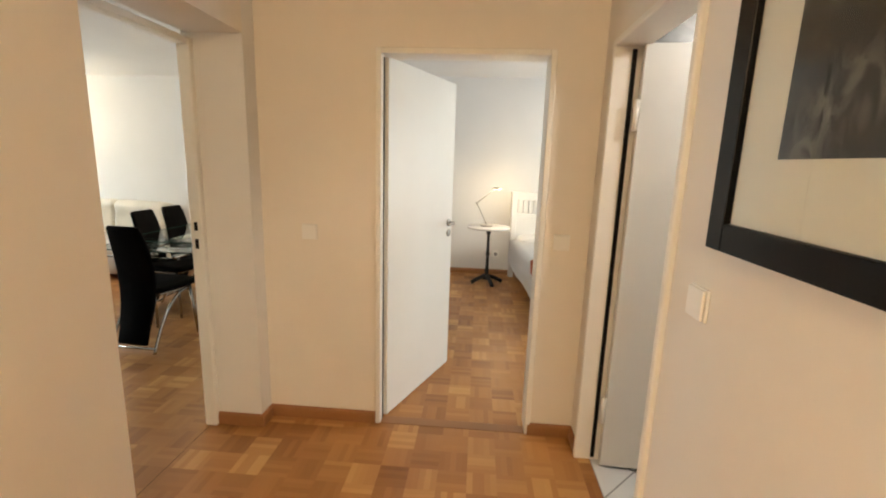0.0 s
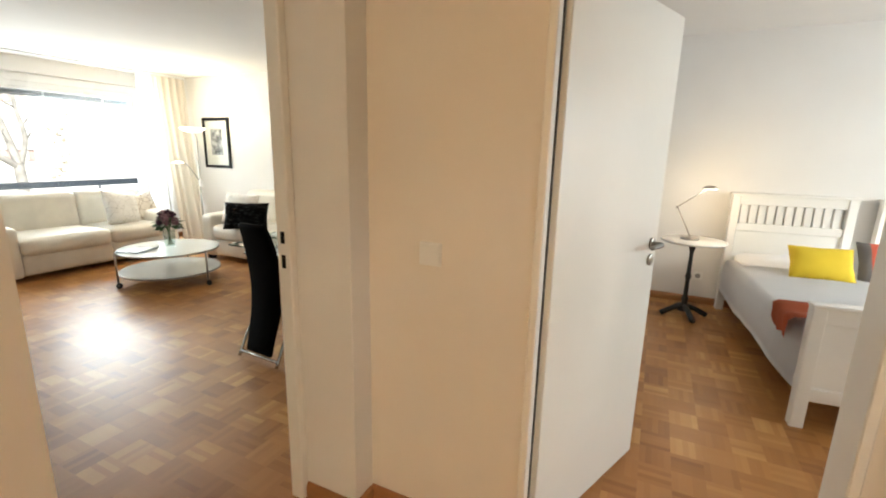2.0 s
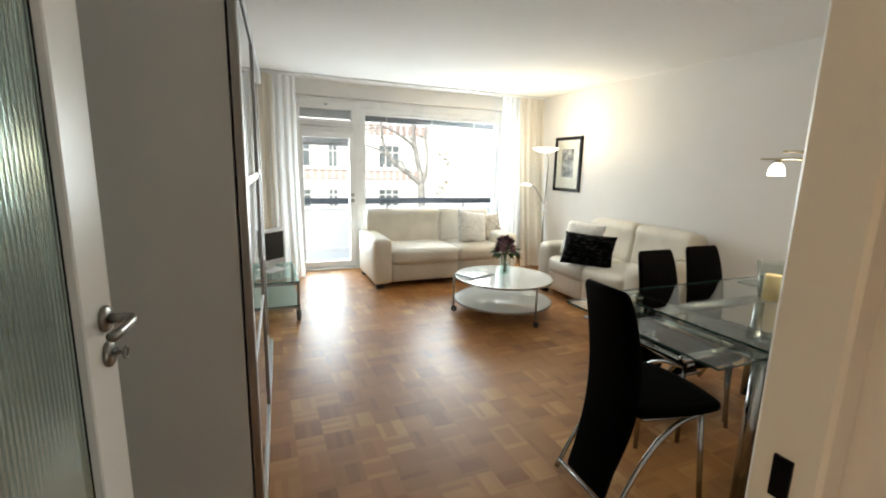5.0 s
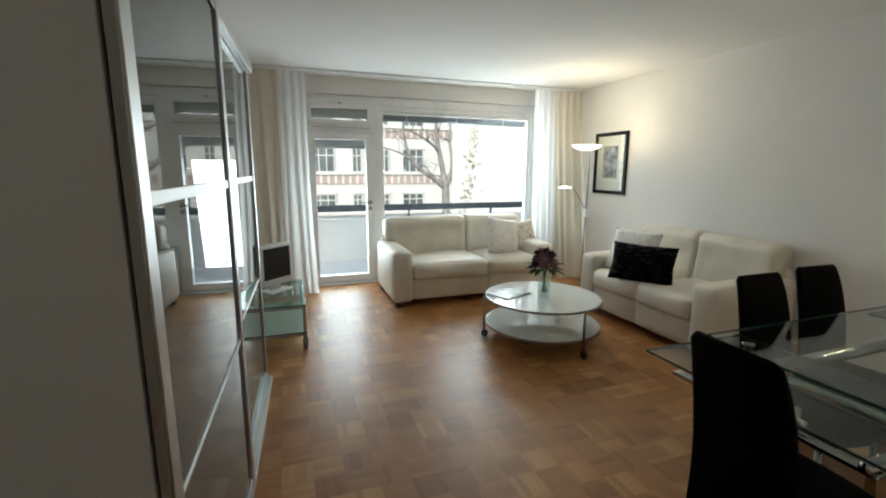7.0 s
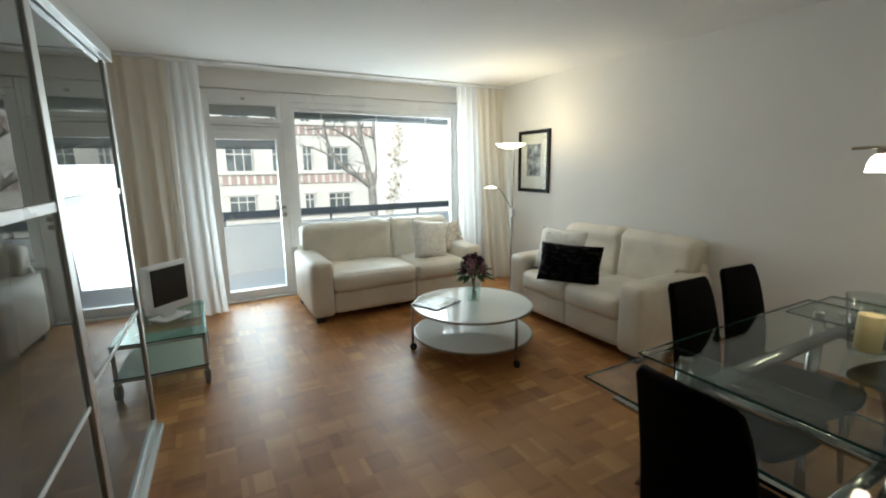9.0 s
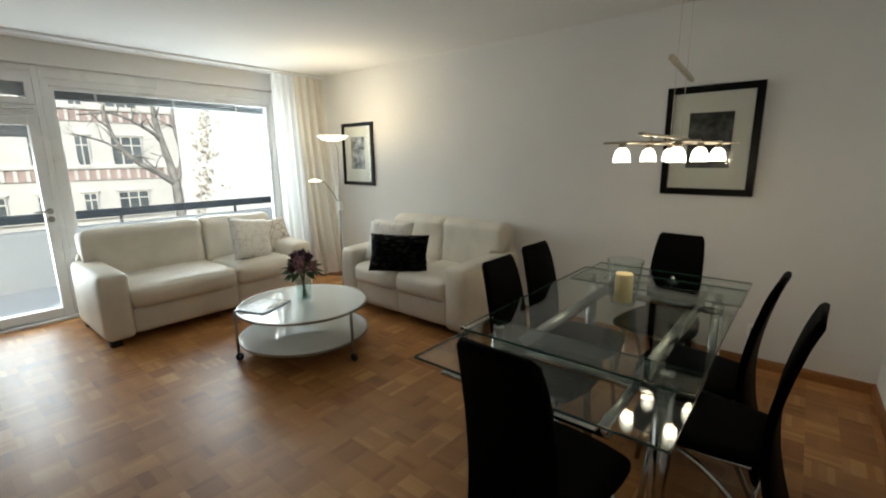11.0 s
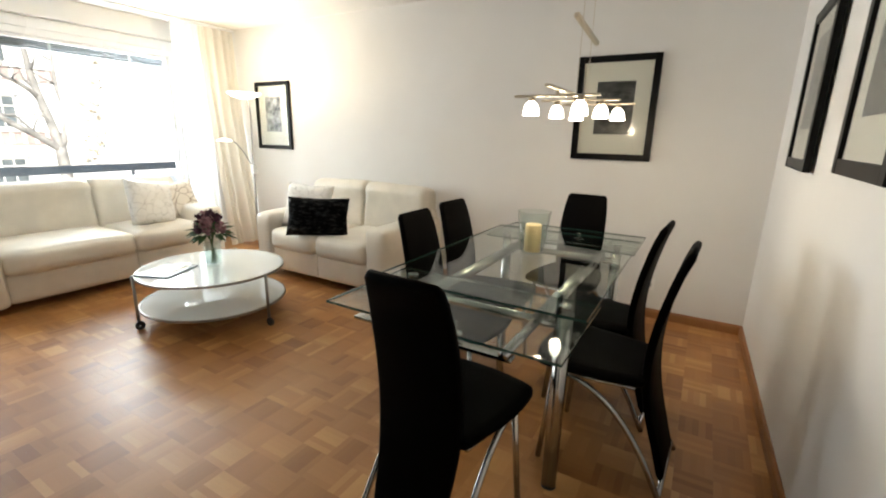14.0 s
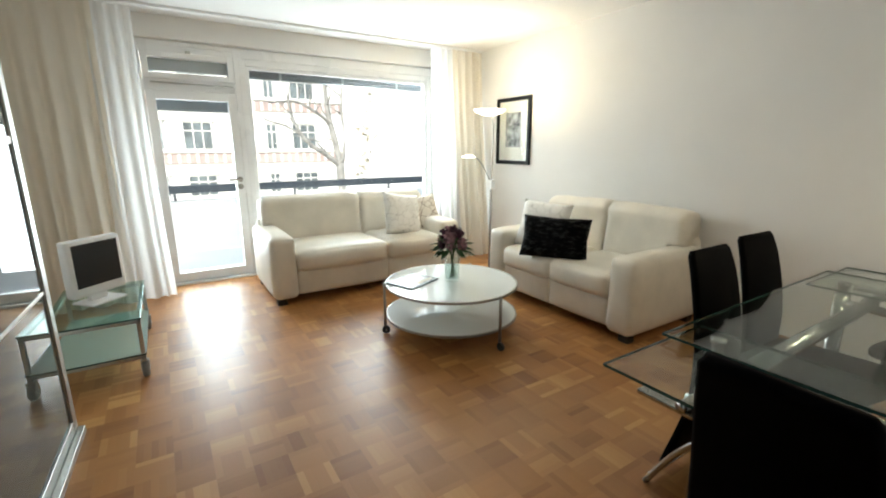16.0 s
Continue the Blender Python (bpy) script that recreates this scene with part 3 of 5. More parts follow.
# ---- skirting boards
def skirting(a, b, side):
    """A stained oak skirting board from a to b, standing out by 14 mm to the given side."""
    a, b = Vector((*a, 0)), Vector((*b, 0))
    d = (b - a).normalized()
    n = Vector((-d.y, d.x, 0)) * side
    prof = ((0, 0), (0.016, 0), (0.016, 0.045), (0.012, 0.06), (0.004, 0.068), (0, 0.068))
    bm = bmesh.new()
    rows = [[bm.verts.new(e + n * p + Vector((0, 0, h))) for p, h in prof] for e in (a, b)]
    k = len(prof)
    for i in range(k):
        bm.faces.new((rows[0][i], rows[0][(i + 1) % k], rows[1][(i + 1) % k], rows[1][i]))
    bm.faces.new(rows[0])
    bm.faces.new(rows[1])
    return thing("baseboard", bm, M["board"], "stained oak skirting board along the wall", "skirting board", "structure")


skirting((-7.62, BACK - 0.001), (east_x(BACK), BACK - 0.001), -1)
skirting((east_x(BACK) - 0.001, BACK - 0.016), (east_x(4.64) - 0.001, 4.64), -1)
skirting((-1.70, 4.694), (-1.092, 4.694), -1)
skirting((-0.241, 4.694), (-0.001, 4.694), -1)
skirting((-0.001, 4.678), (-0.001, 4.542), -1)
skirting((-1.945, 4.581), (-1.690, 4.581), -1)
skirting((-1.701, 4.566), (-1.701, 4.678), -1)
skirting((-1.701, -0.38), (-1.701, 3.70), -1)
skirting((-0.001, 3.768), (-0.001, -0.38), -1)
skirting((-1.68, 8.299), (2.99, 8.299), -1)
skirting((-7.649, 7.98), (-7.649, 5.36), 1)


# ---- door frames: pressed steel, cream paint
def steel_frame(name, axis, at, a, b, top, depth, label, lip=0.055):
    """Frame lining an opening from a to b along the axis, from `at` over depth, with flat lips on both wall faces."""
    bm = bmesh.new()
    t = 0.028

    def bx(u0, u1, v0, v1, z0, z1, bev=0.004):
        if axis == "x":
            add_box(bm, (u0, v0, z0), (u1, v1, z1), bev, 1)
        else:
            add_box(bm, (v0, u0, z0), (v1, u1, z1), bev, 1)
    v0, v1 = at - 0.012, at + depth + 0.012
    bx(a, a + t, v0, v1, 0, top)
    bx(b - t, b, v0, v1, 0, top)
    bx(a + t, b - t, v0, v1, top - t, top)
    return thing(name, bm, M["frame"], label, "door frame", "structure")


bedroom_frame = steel_frame("door_frame_1", "x", 4.695, -1.09, -0.225, 2.0, 0.125, "cream painted steel door frame of bedroom")
bath_frame = steel_frame("door_frame_2", "y", -0.006, 3.73, 4.54, 2.0, 0.12, "cream painted steel door frame of bathroom")
bm = boxes(((-2.008, 4.545, 0), (-1.945, 4.5815, 2.0)), ((-2.008, 3.7005, 0), (-1.945, 3.73, 2.0)), ((-2.008, 3.73, 1.97), (-1.945, 4.545, 2.0)),
           ((-2.008, 4.582, 0), (-1.987, 4.62, 2.04)), ((-2.008, 3.66, 0), (-1.987, 3.70, 2.04)), bevel=0.004, segments=1)
living_frame = thing("door_frame_3", bm, M["frame"], "cream painted steel frame of living room opening", "door frame", "structure")
for z0, z1 in ((1.088, 1.132), (0.995, 1.045)):
    part("strike_slot", box((-1.985, 4.542, z0), (-1.968, 4.547, z1)), M["black"], living_frame, "dark latch slot")


part("seal", box((-1.0622, 4.732, 0.01), (-1.0585, 4.750, 1.965)), M["black"], bedroom_frame, "black door seal at the hinge side")
part("seal", box((0.060, 4.503, 0.02), (0.078, 4.5115, 1.96)), M["black"], bath_frame, "black door seal")


# ---- doors
def lever(parent, place, out, along, key=False):
    """Steel lever handle with a round rose, and a keyhole rose below it."""
    p, o, a = Vector(place), Vector(out), Vector(along)
    m = Matrix.Translation(p) @ o.to_track_quat("Z", "Y").to_matrix().to_4x4()
    for dz, name in ((0, "handle"), (-0.072, "keyhole_rose")):
        bm = lathe(((0, 0), (0.026, 0), (0.026, 0.006), (0.022, 0.009), (0, 0.009)), 20)
        bm.transform(Matrix.Translation((0, 0, dz)) @ m)
        if name == "handle":
            add_tube(bm, [p + o * 0.008, p + o * 0.045], 0.010)
            add_tube(bm, arc([p + o * 0.045, p + o * 0.052 + a * 0.03, p + o * 0.05 + a * 0.11], 4), 0.010)
        elif key:
            q = p + Vector((0, 0, dz))
            add_tube(bm, [q + o * 0.008, q + o * 0.03], 0.004, 8)
            add_tube(bm, [q + o * 0.03 + Vector((0.012 * math.cos(k), 0, 0.012 * math.sin(k))) for k in np.linspace(0, 6.2, 10)], 0.0025, 6)
        part(name, bm, M["steel"], parent, "brushed steel " + name.replace("_", " "), True)


# bedroom door, opened into the bedroom
ang = 68.5
bed_door = thing("door_1", box((0, -0.02, 0.006), (0.815, 0.02, 1.975), 0.003, 1), M["door"], "white lacquered flush door standing half open", "door", "structure",
                 m=pose(-1.060, 4.772, 0, 0, 0, ang))
for s in (-1, 1):
    lever(bed_door, (0.755, 0.021 * s, 1.06), (0, s, 0), (-1, 0, 0))
part("lock_plate", box((0.815, -0.008, 0.92), (0.817, 0.008, 1.12)), M["steel"], bed_door, "brushed steel lock plate")
# bathroom door, opened into the bathroom
bath_door = thing("door_2", box((0, -0.02, 0.008), (0.72, 0.02, 1.975), 0.003, 1), M["door"], "white lacquered bathroom door standing open", "door", "structure",
                  m=pose(0.098, 4.482, 0, 0, 0, -4))
for z in (0.24, 1.62):
    part("hinge", tube([(-0.012, -0.022, z), (-0.012, -0.022, z + 0.13)], 0.011), M["frame"], bath_door, "painted steel hinge", True)
part("vent_grille", boxes(((0.175, -0.026, 0.145), (0.455, -0.0195, 0.215)), bevel=0.002, segments=1), M["plastic"], bath_door, "white plastic vent grille")
# slots are raised bars, the shade inside them given as grey colour
for k in range(5):
    part("vent_slot", box((0.195, -0.0275, 0.158 + k * 0.011), (0.435, -0.0262, 0.163 + k * 0.011)), M["grout_shade"], bath_door)
# living room door with ribbed glass, opened against the wardrobe side
glass_door = thing("door_3", boxes(((0, -0.02, 0.006), (0.126, 0.02, 1.975)), ((0.694, -0.02, 0.006), (0.82, 0.02, 1.975)),
                                   ((0.126, -0.02, 0.006), (0.694, 0.02, 0.22)), ((0.126, -0.02, 1.85), (0.694, 0.02, 1.975)), bevel=0.003, segments=1),
                   M["door"], "white framed glass door standing wide open", "door", "structure", m=pose(-1.985, 3.712, 0, 0, 0, 175.5))
bm = bmesh.new()
cols = 90
rows_ = []
for k in range(cols + 1):
    x = 0.124 + 0.572 * k / cols
    dy = 0.0030 * (1 if k % 2 else -1)
    rows_.append([bm.verts.new((x, -0.003 + dy, 0.215)), bm.verts.new((x, -0.003 + dy, 1.855)), bm.verts.new((x, 0.004, 1.855)), bm.verts.new((x, 0.004, 0.215))])
for a, b in zip(rows_, rows_[1:]):
    bm.faces.new((a[0], b[0], b[1], a[1]))
    bm.faces.new((a[3], a[2], b[2], b[3]))
part("pane", bm, M["ribbed"], glass_door, "pale green ribbed glass pane")
part("bead", boxes(((0.1265, -0.005, 0.221), (0.129, 0.005, 1.849)), ((0.691, -0.005, 0.221), (0.6935, 0.005, 1.849))), M["black"], glass_door, "dark glazing gasket")
lever(glass_door, (0.775, -0.021, 1.095), (0, -1, 0), (-1, 0, 0), True)
lever(glass_door, (0.775, 0.021, 1.095), (0, 1, 0), (-1, 0, 0))


# ---- light switches and sockets
def wall_switch(place, rz, label="square cream plastic light switch on the wall", name="light_switch"):
    ob = thing(name, box((-0.041, -0.008, -0.041), (0.041, 0.0, 0.041), 0.002), M["plastic" if name == "light_switch" else "socket"], label, "switch" if "switch" in name else "socket", m=pose(*place, 0, 0, rz))
    if name == "light_switch":
        bm = box((-0.038, -0.017, -0.038), (0.038, -0.0095, 0.038), 0.002)
        part("rocker", bm, M["plastic"], ob)
    else:
        # the cup sits on the plate; grey colour stands in for its shade
        bm = lathe(((0.0, 0.004), (0.018, 0.004), (0.02, 0.0), (0.024, 0.0), (0.024, 0.006)), 24)
        bm.transform(Matrix.Translation((0, -0.0095, 0)) @ Matrix.Rotation(radians(90), 4, "X"))
        part("socket_cup", bm, M["grout_shade"], ob, "socket cup with its shade put in as grey")
    return ob


wall_switch((-1.445, 4.695, 1.084), 0)
wall_switch((-0.136, 4.695, 1.084), 0)
wall_switch((0.0, 3.56, 1.14), -90)
wall_switch((-2.69, BACK, 0.255), 0, "white wall socket above the skirting board", "wall_socket")
wall_switch((-0.30, 8.30, 0.28), 0, "white wall socket beside the bed", "wall_socket")


# ---- framed photos
def picture(name_label, w, h, border, inset, photo, m):
    """Black wooden frame with a wide cream mount and a small print, its back on the wall; local x along, z up, y out of the wall."""
    ob = thing("picture_frame", None, None, name_label, "picture", m=m)
    d = 0.028
    part("frame", boxes(((-w / 2, -d, 0), (-w / 2 + border, 0, h)), ((w / 2 - border, -d, 0), (w / 2, 0, h)),
                        ((-w / 2 + border, -d + 0.001, 0), (w / 2 - border, -0.001, border)), ((-w / 2 + border, -d + 0.001, h - border), (w / 2 - border, -0.001, h)), bevel=0.003, segments=2),
         M["black"], ob, "black lacquered wooden frame")
    part("mount", box((-w / 2 + border - 0.003, -0.012, border - 0.003), (w / 2 - border + 0.003, -0.004, h - border + 0.003)), M["mat_board"], ob, "cream mount board")
    part("print", box((-w / 2 + inset[0], -0.0142, inset[1]), (w / 2 - inset[0], -0.0122, h - inset[2])), photo, ob, "black and white photo print")
    part("pane", box((-w / 2 + border - 0.002, -0.0205, border - 0.002), (w / 2 - border + 0.002, -0.0185, h - border + 0.002)), M["pane"], ob, "clear glass")
    return ob


picture("black framed photo with cream mount above the sofa", 0.556, 0.727, 0.042, (0.155, 0.19, 0.16), photo_1, pose(-6.735, BACK, 1.118))
picture("black framed dark photo with cream mount behind the table", 0.56, 0.727, 0.045, (0.15, 0.185, 0.175), photo_2, pose(-3.078, BACK, 1.158))
for y, z in ((7.27, 1.185), (6.31, 1.205), (5.235, 1.225)):
    picture("black framed grey photo with cream mount on side wall", 0.64, 0.76, 0.052, (0.18, 0.19, 0.14), photo_3, pose(east_x(y), y, z, 0, 0, -91.3))
picture("large black framed photo with cream mount in the hall", 0.80, 1.0, 0.062, (0.185, 0.20, 0.18), photo_4, pose(0.0, 3.125, 1.288, 0, 0, -90))

# ---------------------------------------------------------------- living room: window side
def window_frame_part(parent, name, y0, y1, z0, z1, w=0.06, x0=-7.80, x1=-7.72, label=""):
    return part(name, boxes(((x0, y0, z0), (x1, y0 + w, z1)), ((x0, y1 - w, z0), (x1, y1, z1)),
                            ((x0 + 0.001, y0 + w, z0), (x1 - 0.001, y1 - w, z0 + w)), ((x0 + 0.001, y0 + w, z1 - w), (x1 - 0.001, y1 - w, z1)), bevel=0.004, segments=2), M["pvc"], parent, label)


def window_pane_part(parent, y0, y1, z0, z1, x=-7.757):
    ob = part("pane", box((x - 0.008, y0, z0), (x, y1, z1)), M["pane"], parent, "clear window glass")
    ob.visible_shadow = False
    return ob


win = thing("window_1", None, None, "wide white framed living room window", "window", "structure", m=pose(0, 0, 0))
window_frame_part(win, "window_frame", 5.34, 7.50, 0.545, 2.142, 0.06)
part("head_piece", box((-7.80, 5.34, 2.143), (-7.715, 7.50, 2.236), 0.004), M["pvc"], win, "white head piece above the frame")
window_frame_part(win, "sash", 5.402, 7.438, 0.607, 2.08, 0.03, -7.785, -7.735)
part("window_sill", box((-7.72, 5.36, 0.50), (-7.58, 7.50, 0.54), 0.006), M["pvc"], win, "white inner window sill")
window_pane_part(win, 5.425, 7.415, 0.63, 2.06)
for k in range(6):
    part("blind_slat", box((-7.905 + 0.004 * (k % 2), 5.41, 2.012 + k * 0.016), (-7.835, 7.43, 2.024 + k * 0.016)), M["blind"], win)
part("blind_rail", box((-7.90, 5.41, 1.985), (-7.84, 7.43, 2.006), 0.003), M["blind"], win, "grey bottom rail of raised blind")
for y in (5.75, 6.42, 7.09):
    part("blind_tape", box((-7.836, y - 0.012, 1.985), (-7.832, y + 0.012, 2.115)), M["panel_grey"], win, "pale ladder tape")

bal = thing("door_4", None, None, "white framed glazed balcony door with fanlight", "door", "structure", m=pose(0, 0, 0))
window_frame_part(bal, "frame", 4.50, 5.34, 0.02, 2.236, 0.045)
part("head_piece", box((-7.798, 4.546, 2.143), (-7.716, 5.294, 2.190), 0.004), M["pvc"], bal)
part("transom", box((-7.80, 4.545, 1.815), (-7.72, 5.295, 1.91), 0.004), M["pvc"], bal)
window_frame_part(bal, "fanlight", 4.55, 5.29, 1.912, 2.142, 0.052, -7.79, -7.705)
window_frame_part(bal, "leaf", 4.55, 5.29, 0.035, 1.813, 0.075, -7.79, -7.70)
window_pane_part(bal, 4.60, 5.24, 1.96, 2.095, -7.745)
window_pane_part(bal, 4.62, 5.22, 0.10, 1.745, -7.745)
for k in range(6):
    part("blind_slat", box((-7.885 + 0.004 * (k % 2), 4.61, 1.668 + k * 0.014), (-7.83, 5.23, 1.678 + k * 0.014)), M["blind"], bal)
part("blind_rail", box((-7.88, 4.61, 1.645), (-7.83, 5.23, 1.664), 0.003), M["blind"], bal, "grey bottom rail of raised blind")
part("fanlight_panel", box((-7.775, 4.602, 1.985), (-7.760, 5.238, 2.088)), M["panel_grey"], bal, "grey fanlight blind")
part("fanlight_catch", boxes(((-7.703, 4.90, 2.135), (-7.690, 4.94, 2.16)), bevel=0.003, segments=1), M["alu"], bal, "small metal catch")
lever(bal, (-7.70, 5.25, 1.0), (1, 0, 0), (0, -1, 0))
part("fanlight_stay", tube([(-7.695, 4.60, 1.88), (-7.695, 5.27, 1.872)], 0.006, 8), M["alu"], bal, "thin metal fanlight stay", True)


# ---- curtains on a ceiling rail
def curtain(y0, y1, x, amp, folds, seed, label, material, flare=0.0, spread=0.0):
    """Hanging cloth with uneven folds; flare pushes the hem into the room, spread widens it at the y1 edge."""
    rng = random.Random(seed)
    bm = bmesh.new()
    n, rows_n = folds * 12, 16
    ph = [rng.uniform(-0.6, 0.6) for _ in range(folds + 2)]
    am = [rng.uniform(0.65, 1.25) for _ in range(folds + 2)]
    grid = []
    for r in range(rows_n + 1):
        z = 0.012 + (TOP - 0.03 - 0.012) * r / rows_n
        hang = 1 - r / rows_n
        line = []
        for k in range(n + 1):
            u = k / n
            f = u * folds
            i, g = int(f), f - int(f)
            a = am[i] * (1 - g) + am[i + 1] * g
            w = math.sin(2 * math.pi * f + ph[i] * hang * (1 - g) + ph[i + 1] * hang * g) + 0.22 * math.sin(4 * math.pi * f + seed)
            sway = 0.014 * math.sin(5 * u + 2.3 * hang + seed) * hang
            pinch = 1.0 if r < rows_n - 1 else 0.75
            line.append(bm.verts.new((x + flare * hang ** 1.4 + amp * pinch * a * (0.6 + 0.4 * hang) * w + sway,
                                      y0 + (y1 - y0 + spread * hang ** 2) * u + 0.02 * hang * math.sin(3 * f), z)))
        grid.append(line)
    for a, b in zip(grid, grid[1:]):
        for k in range(n):
            bm.faces.new((a[k], a[k + 1], b[k + 1], b[k]))
    return thing("curtain", bm, material, label, "curtain", smooth=True)


curtain(3.46, 4.28, -7.34, 0.036, 6, 3, "long ivory curtain drawn aside beside balcony door", M["curtain"], 0.02)
curtain(4.20, 4.53, -7.37, 0.024, 4, 5, "white sheer curtain drawn aside at balcony door", M["sheer"], 0.05, 0.06)
curtain(7.29, 7.62, -7.37, 0.024, 4, 9, "white sheer curtain drawn aside beside window", M["sheer"], 0.10)
curtain(7.56, 7.975, -7.34, 0.032, 4, 8, "long ivory curtain drawn aside into the corner", M["curtain"], 0.26)
thing("curtain_rail", box((-7.39, 3.42, TOP - 0.022), (-7.32, 7.985, TOP - 0.001), 0.004), M["pvc"], "white curtain rail along the ceiling", "curtain rail")


# ---- sofas, local: x along the seat, back at +y, front at -y
def back_pad(x0, x1, h, t, side, seed):
    """A plump back cushion with a rolled top; its leather gathers in creases at the inner edge two thirds up."""
    bm = bmesh.new()
    n, k = 30, 36
    rings = []
    for i in range(n + 1):
        u = i / n
        x = x0 + (x1 - x0) * u
        inner = u if side < 0 else 1 - u
        end = 1 - (2 * u - 1) ** 14
        drop = 0.022 * (1 - end) + 0.016 * (1 - inner)
        ring = []
        for j in range(k):
            a = 2 * math.pi * j / k
            c, q = math.cos(a), math.sin(a)
            y = math.copysign(abs(c) ** 0.55, c) * t * (0.72 + 0.28 * end ** 0.5)
            v = math.copysign(abs(q) ** 0.5, q) * 0.5 + 0.5
            z = v * (h - drop)
            if c < 0:
                y -= 0.035 * math.exp(-((v - 0.84) / 0.16) ** 2)
                y += 0.020 * math.exp(-((v - 0.66) / 0.05) ** 2) * (0.35 + 0.65 * inner)
                fan = math.sin(15 * math.atan2(v - 0.66, 0.9 - inner + 0.35))
                y += 0.013 * fan * math.exp(-((inner - 1) / 0.28) ** 2) * math.exp(-((v - 0.66) / 0.24) ** 2)
            p = Vector((x, y, z))
            nv = noise.noise_vector((p + Vector((seed, seed * 2, 0))) * 7.0)
            ring.append(bm.verts.new(p + nv * 0.006))
        rings.append(ring)
    for r0, r1 in zip(rings, rings[1:]):
        for j in range(k):
            bm.faces.new((r0[j], r0[(j + 1) % k], r1[(j + 1) % k], r1[j]))
    bm.faces.new(rings[0])
    bm.faces.new(rings[-1])
    return bm


def sofa(label, w, d, m, seed, split=0.0):
    ob = thing("sofa", None, None, label, "sofa", m=m, group="cream leather sofas")
    arm = 0.21
    f, b = -d / 2, d / 2
    part("base", soft_box((-w / 2 + arm - 0.01, f + 0.05, 0.06), (w / 2 - arm + 0.01, b - 0.06, 0.30), 0.03, 0.004, 6), M["leather"], ob, smooth=True)
    for s in (-1, 1):
        x0, x1 = sorted((s * w / 2, s * (w / 2 - arm)))
        part("armrest", soft_box((x0, f + 0.01, 0.05), (x1, b - 0.03, 0.585), 0.05, 0.008, 8, 0.003, seed + s), M["leather"], ob, smooth=True)
        xs = s * (w / 2 - 0.07)
        for y in (f + 0.08, b - 0.10):
            part("foot", box((xs - 0.04, y - 0.035, 0), (xs + 0.04, y + 0.035, 0.055), 0.004), M["foot"], ob, "dark wooden foot")
        c0, c1 = sorted((split + s * 0.003, s * (w / 2 - arm + 0.004)))
        part("seat_cushion", soft_box((c0, f - 0.005, 0.27), (c1, b - 0.24, 0.455), 0.055, 0.022, 10, 0.006, seed + 3 * s), M["leather"], ob, smooth=True)
        part("base_panel", soft_box((c0, f + 0.03, 0.075), (c1, f + 0.10, 0.285), 0.02, 0.006, 5), M["leather"], ob, smooth=True)
        o0, o1 = (c0 - 0.13, c1) if s < 0 else (c0, c1 + 0.13)
        bm = back_pad(o0, o1, 0.50, 0.115, s, seed + 7 * s)
        for v in bm.verts:
            if abs(v.co.x) > w / 2 - arm + 0.01:
                v.co.z = max(v.co.z, 0.21)
        bm.transform(Matrix.Translation((0, b - 0.175, 0.37)) @ Matrix.Rotation(radians(-11), 4, "X"))
        part("back_cushion", bm, M["leather"], ob, "plump cream leather back with gathered creases", True)
    part("back_panel", soft_box((-w / 2 + 0.05, b - 0.11, 0.06), (w / 2 - 0.05, b, 0.66), 0.06, 0.006, 8), M["leather"], ob, smooth=True)
    return ob


sofa("cream leather two-seat sofa in front of the window", 1.86, 0.90, pose(-6.955, 6.185, 0, 0, 0, 90), 1.0, 0.12)
sofa("cream leather two-seat sofa against the white wall", 1.52, 0.90, pose(-5.235, 7.52, 0, 0, 0, 0), 5.0)


def cushion(label, w, h, t, material, m, seed):
    bm = bmesh.new()
    n = 16
    for s in (-1, 1):
        g = []
        for i in range(n + 1):
            row = []
            for j in range(n + 1):
                u, v = 2 * i / n - 1, 2 * j / n - 1
                pinch = 1 - 0.07 * (1 - abs(u * v)) * (abs(u) ** 3 + abs(v) ** 3)
                z = s * t / 2 * (max(0, 1 - u ** 4) * max(0, 1 - v ** 4)) ** 0.6
                p = Vector((u * w / 2 * pinch, z, v * h / 2 * pinch))
                nn = noise.noise_vector(p * 10 + Vector((seed, 0, 0)))
                edge = 1 - max(abs(u), abs(v)) ** 8
                row.append(bm.verts.new(p + nn * 0.010 * edge))
            g.append(row)
        for i in range(n):
            for j in range(n):
                bm.faces.new((g[i][j], g[i + 1][j], g[i + 1][j + 1], g[i][j + 1]))
    bmesh.ops.remove_doubles(bm, verts=bm.verts[:], dist=0.0008)
    return thing("cushion", bm, material, label, "cushion", m=m, smooth=True)


cushion("white cushion with grey line drawing on the sofa", 0.43, 0.43, 0.15, M["pillow_light"], pose(-6.80, 6.60, 0.650, -20, 9, 98), 2)
cushion("beige cushion with brown leaf drawing leaning on armrest", 0.38, 0.38, 0.14, M["pillow_brown"], pose(-6.98, 6.93, 0.615, -26, -10, 78), 5)
cushion("white patterned cushion behind the black one", 0.48, 0.42, 0.14, M["pillow_light"], pose(-5.57, 7.34, 0.645, -20, 2, 14), 7)
cushion("shiny black velvet cushion leaning on the sofa", 0.55, 0.34, 0.14, M["pillow_black"], pose(-5.26, 7.16, 0.605, -16, 0, 26), 9)


